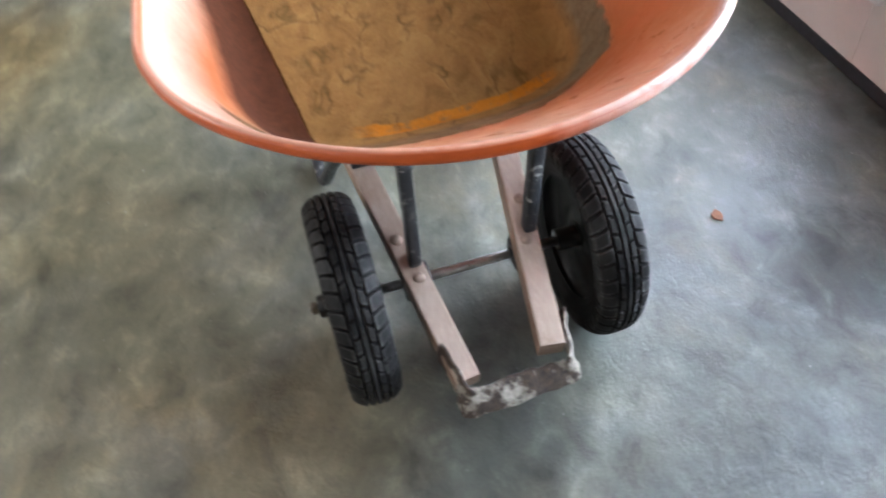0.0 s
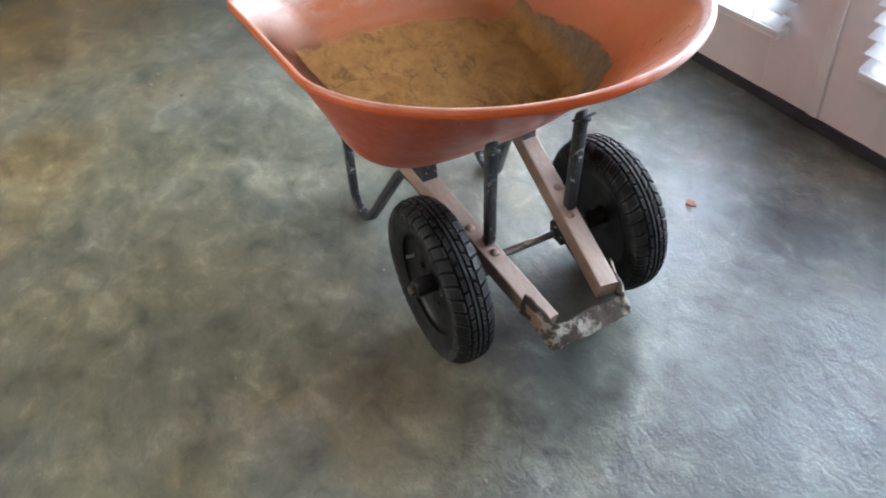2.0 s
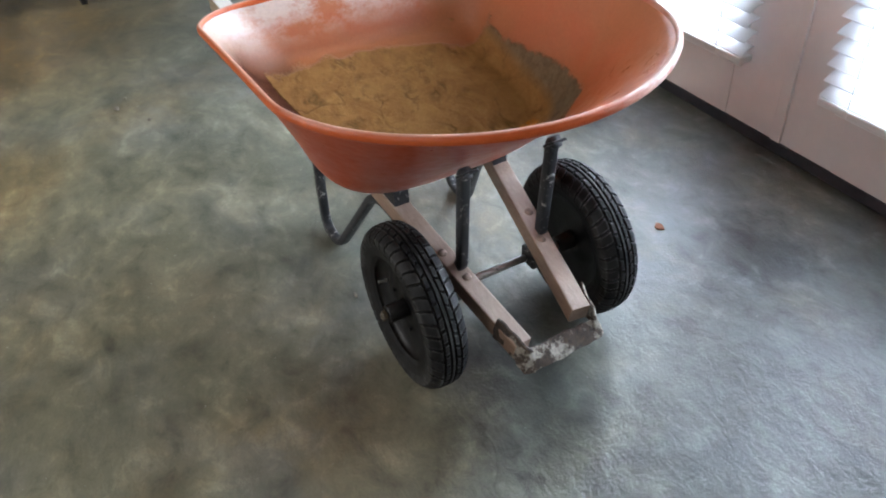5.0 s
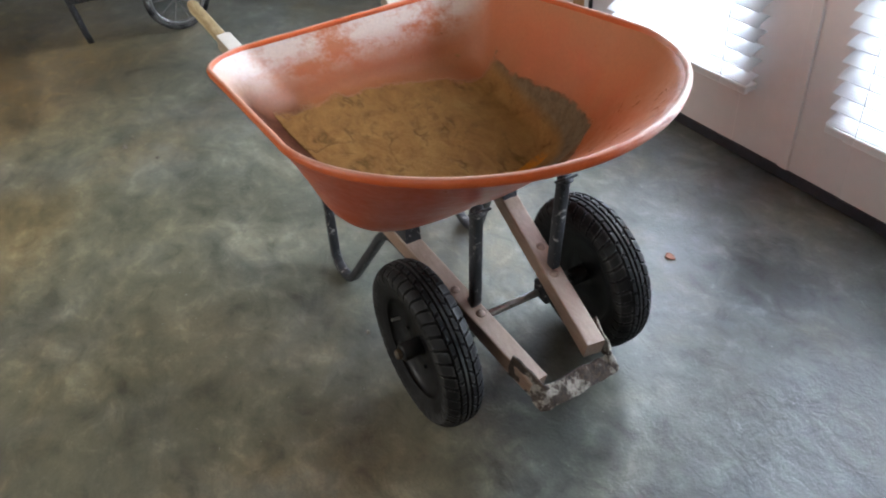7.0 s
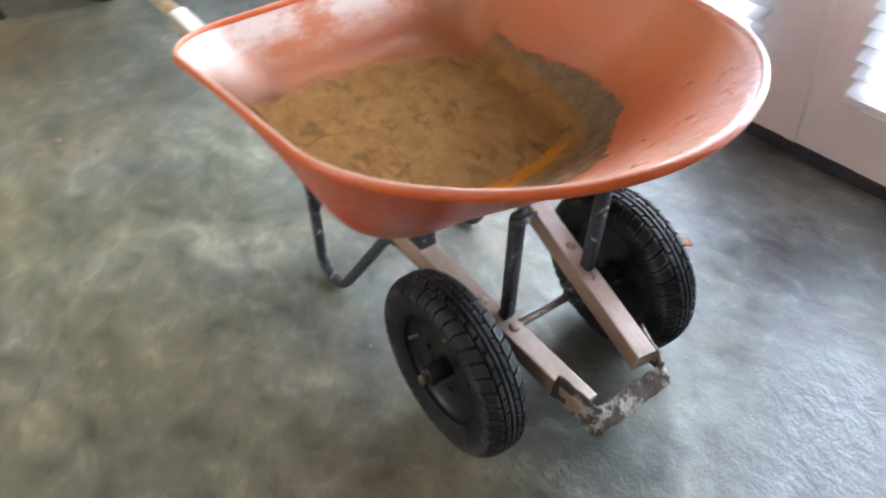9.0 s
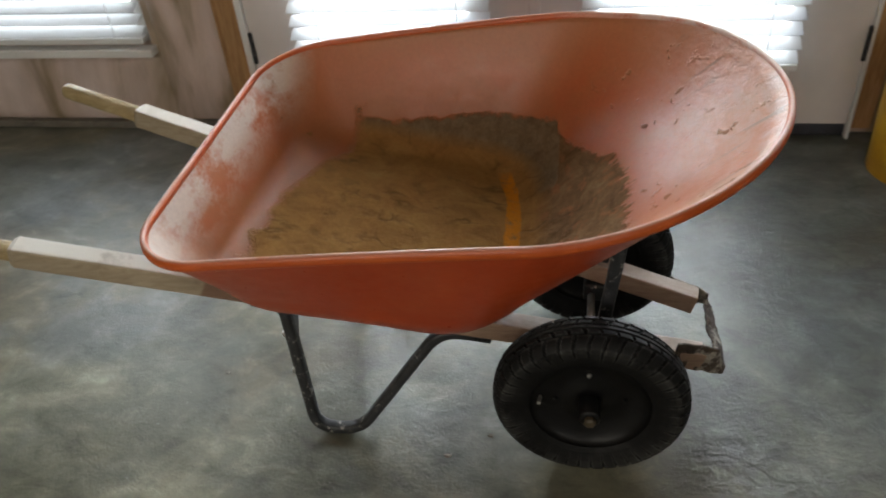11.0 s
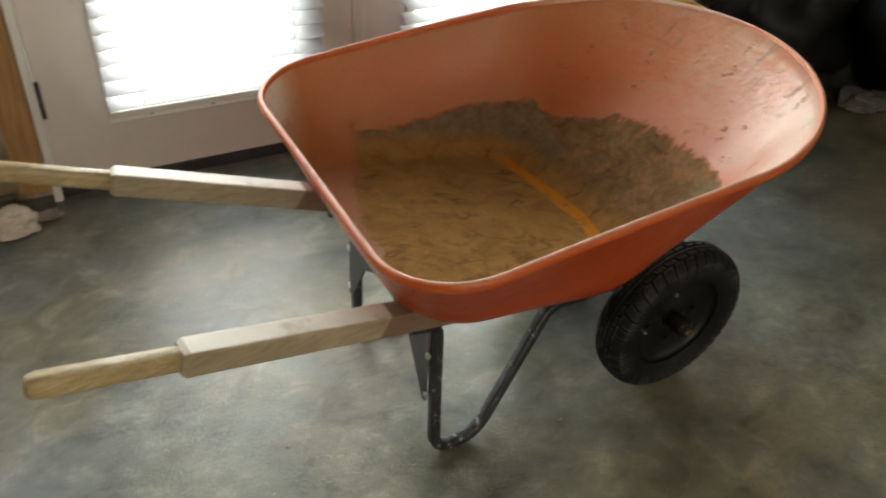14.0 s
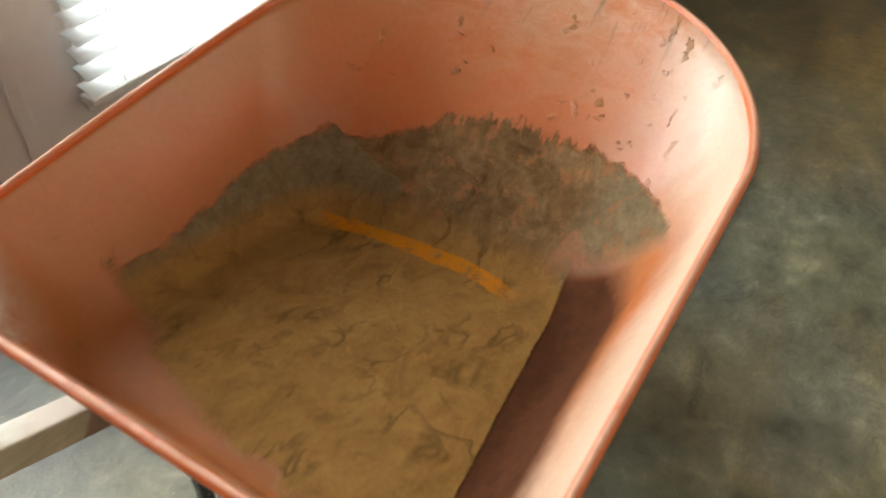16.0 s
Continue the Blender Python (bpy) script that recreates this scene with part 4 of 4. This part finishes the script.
prof += [(0.147, 0.362), (0.150, 0.368), (0.148, 0.372), (0.143, 0.370), (0.139, 0.30), (0.128, 0.012), (0, 0.012)]
prof = [(r * 0.93, z) for r, z in prof]
part("body", turned(prof, 64, "z"), M_YELLOW, bucket, "", True)
part("handle", sweep([(0.146 * math.cos(a), 0.146 * math.sin(a) * 1.0, 0.335 + 0.12 * math.sin(a)) for a in [math.pi * k / 16 + math.pi for k in range(17)]], 0.004, 0.004, (0, 0, 1), 1, 8), M_BRIGHT, bucket, "wire bail handle", True)
bm = turned([(0, 0.318), (0.06, 0.322), (0.10, 0.312), (0.126, 0.300), (0.122, 0.25), (0, 0.25)], 32, "z")
part("fill", shaken(bm, 0.012, 14), M_MIX, bucket, "lumpy grey mortar", True)
trowel = thing("trowel", "dark trowel blade standing in a bucket of mortar", "trowel", (0.915, 0.872, 0.315), rz=-28)
bm = bmesh.new()
tri = [(-0.055, 0.0), (0.065, -0.005), (0.062, 0.012), (-0.025, 0.050)]
loft(bm, [[(x, -0.0015, z) for x, z in tri], [(x, 0.0015, z) for x, z in tri]])
part("blade", bm, M_STRIP, trowel)
part("tang", sweep([(0.05, 0, 0.003), (0.09, 0.0, 0.012)], 0.007, 0.007, (0, 1, 0), 1, 8), M_STRIP, trowel)


def crumple(name, at, size, seed, material, label, category, flat=0.6):
    bm = bmesh.new()
    bmesh.ops.create_icosphere(bm, subdivisions=4, radius=1)
    for v in bm.verts:
        n = v.co.normalized()
        f = 1 + 0.45 * noise.noise(n * 1.5 + Vector((seed, 0, 0))) + 0.22 * abs(noise.noise(n * 3.4 + Vector((0, seed, 0))))
        v.co = Vector((n.x * size[0], n.y * size[1], max(-0.9 * flat, n.z) * size[2])) * f
    low = min(v.co.z for v in bm.verts)
    for v in bm.verts:
        v.co += Vector((at[0], at[1], at[2] - low))
    return tagged(link_mesh(name, bm, material), label, category)


crumple("paper_scrap", (-1.20, 0.915, 0.001), (0.062, 0.04, 0.04), 3.3, M_PAPER, "crumpled off-white paper scrap on the floor by the wall", "paper")
crumple("paper_scrap", (-1.11, 0.955, 0.001), (0.03, 0.02, 0.012), 8.1, M_DIRT, "small crumb of debris on the floor by the wall", "debris")

for at, size, seed, label in (
    ((2.16, 0.68, 0.001), (0.44, 0.34, 0.50), 5.0, "full black plastic trash bag on the floor"),
    ((1.50, 0.83, 0.001), (0.30, 0.19, 0.27), 6.4, "slumped black plastic trash bag under the window"),
):
    bag = crumple("trash_bag", at, size, seed, M_BAG, label, "bag", 0.8)
    tagged(bag, group="trash bags by the wall")
    for v in bag.data.vertices:
        v.co += Vector(noise.noise_vector(v.co * 7)) * 0.02
    low = min(v.co.z for v in bag.data.vertices)
    for v in bag.data.vertices:
        v.co.z += 0.001 - low
        v.co.y = min(v.co.y, 1.03)
    for p in bag.data.polygons:
        p.use_smooth = True
crumple("mortar_lump", (1.72, 0.55, 0.001), (0.10, 0.08, 0.03), 2.0, M_HEAP, "low grey lump of dried mortar", "lump")

leaf = bmesh.new()
pts = [(0.014 * math.cos(a) * (1 + 0.25 * math.sin(3 * a)), 0.010 * math.sin(a)) for a in [2 * math.pi * k / 14 for k in range(14)]]
loft(leaf, [[(-0.089 + x, 0.543 + y, 0.001) for x, y in pts], [(-0.089 + x, 0.543 + y, 0.003 + 0.003 * abs(y) / 0.01) for x, y in pts]])
tagged(link_mesh("leaf", leaf, M_LEAF), "small dry orange-brown leaf on the floor", "leaf")

for i, (x, y, s) in enumerate(((-1.557, -0.54, 0.012), (-1.42, -0.46, 0.008), (-1.62, -0.50, 0.007), (-0.27, -0.228, 0.006), (-0.19, -0.171, 0.006), (-0.80, -0.05, 0.005), (0.35, -0.30, 0.005))):
    crumple("mortar_crumb", (x, y, 0.0005), (s, s * 0.7, s * 0.4), 10.0 + i, M_DIRT, "small pale mortar crumb on the floor", "crumb")

# wooden cabinet with bracket feet
cab = thing("cabinet", "red-brown wooden cabinet on bracket feet", "cabinet", (-2.50, -1.01, 0))
part("body", boxed((-0.50, -1.10, 0.09), (0.0, -0.005, 0.85), 0.006), M_CABINET, cab)
part("plinth", boxed((-0.50, -1.105, 0.060), (0.012, 0.006, 0.098), 0.008), M_CABINET, cab)
part("top", boxed((-0.52, -1.12, 0.852), (0.02, 0.015, 0.88), 0.006), M_CABINET, cab)
for x in (-0.46, -0.03):
    for y in (-1.07, -0.03):
        bm = turned([(0, 0), (0.022, 0), (0.030, 0.02), (0.034, 0.045), (0.028, 0.0595), (0, 0.0595)], 20, "z")
        o = part("foot", bm, M_CABINET, cab, "", True)
        o.matrix_local = pose(x, y, 0)
for i in range(2):
    y0 = -1.07 + i * 0.53
    dr = part("cabinet_door", boxed((0.001, y0, 0.13), (0.018, y0 + 0.50, 0.82), 0.005), M_CABINET, cab)
    part("knob", boxed((0.018, y0 + (0.44 if i == 0 else 0.04), 0.50), (0.036, y0 + (0.46 if i == 0 else 0.06), 0.52), 0.004), M_BOLT, dr)

# cart with two spoked wheels and tube legs
cart = thing("utility_cart", "black tube-framed cart with pale-rimmed spoked wheels", "cart", (-2.52, -0.08, 0))


def cart_wheel(x):
    w = new("cart_wheel")
    w.parent = cart
    w.matrix_local = pose(x, 0, 0.142)
    prof = [(0.118, -0.013), (0.134, -0.016), (0.141, -0.008), (0.142, 0), (0.141, 0.008), (0.134, 0.016), (0.118, 0.013)]
    part("tyre", turned(prof, 48, "x", closed=True), M_RUBBER, w, "", True)
    part("rim", turned([(0.106, -0.009), (0.119, -0.0145), (0.119, 0.0145), (0.106, 0.009)], 48, "x", closed=True), M_GREY, w, "pale grey rim", True)
    part("hub", turned([(0, -0.022), (0.018, -0.022), (0.018, 0.022), (0, 0.022)], 20, "x"), M_GREY, w, "", True)
    sp = part("spoke", sweep([(0, 0.016, 0), (0, 0.108, 0)], 0.007, 0.007, (1, 0, 0), 1, 8), M_GREY, w)
    for k in range(1, 10):
        again("spoke", sp, w, pose(0, 0, 0, 36 * k))


cart_wheel(0.0)
cart_wheel(-0.46)
part("cart_axle", sweep([(-0.49, 0, 0.142), (0.03, 0, 0.142)], 0.012, 0.012, (0, 1, 0), 1, 10), M_STEEL, cart)
for x in (-0.05, -0.41):
    part("cart_leg", sweep([(x - 0.06, -0.389, 0.0), (x - 0.05, -0.40, 0.05), (x - 0.02, -0.52, 0.85)], 0.028, 0.028, (1, 0, 0), 0.8, 12), M_STEEL, cart, "", True)
    part("upright", sweep([(x, 0.0, 0.142), (x, -0.03, 0.85)], 0.026, 0.026, (1, 0, 0), 0.8, 12), M_STEEL, cart, "", True)
    part("cart_rail", sweep([(x - 0.01, -0.43, 0.20), (x, -0.01, 0.20)], 0.022, 0.022, (1, 0, 0), 0.8, 12), M_STEEL, cart, "", True)
part("shelf", boxed((-0.44, -0.43, 0.211), (-0.03, -0.01, 0.229), 0.003), M_STEEL, cart)
part("cart_bin", boxed((-0.46, -0.53, 0.55), (-0.01, 0.03, 0.86), 0.03), M_BAG, cart, "black cart bin")
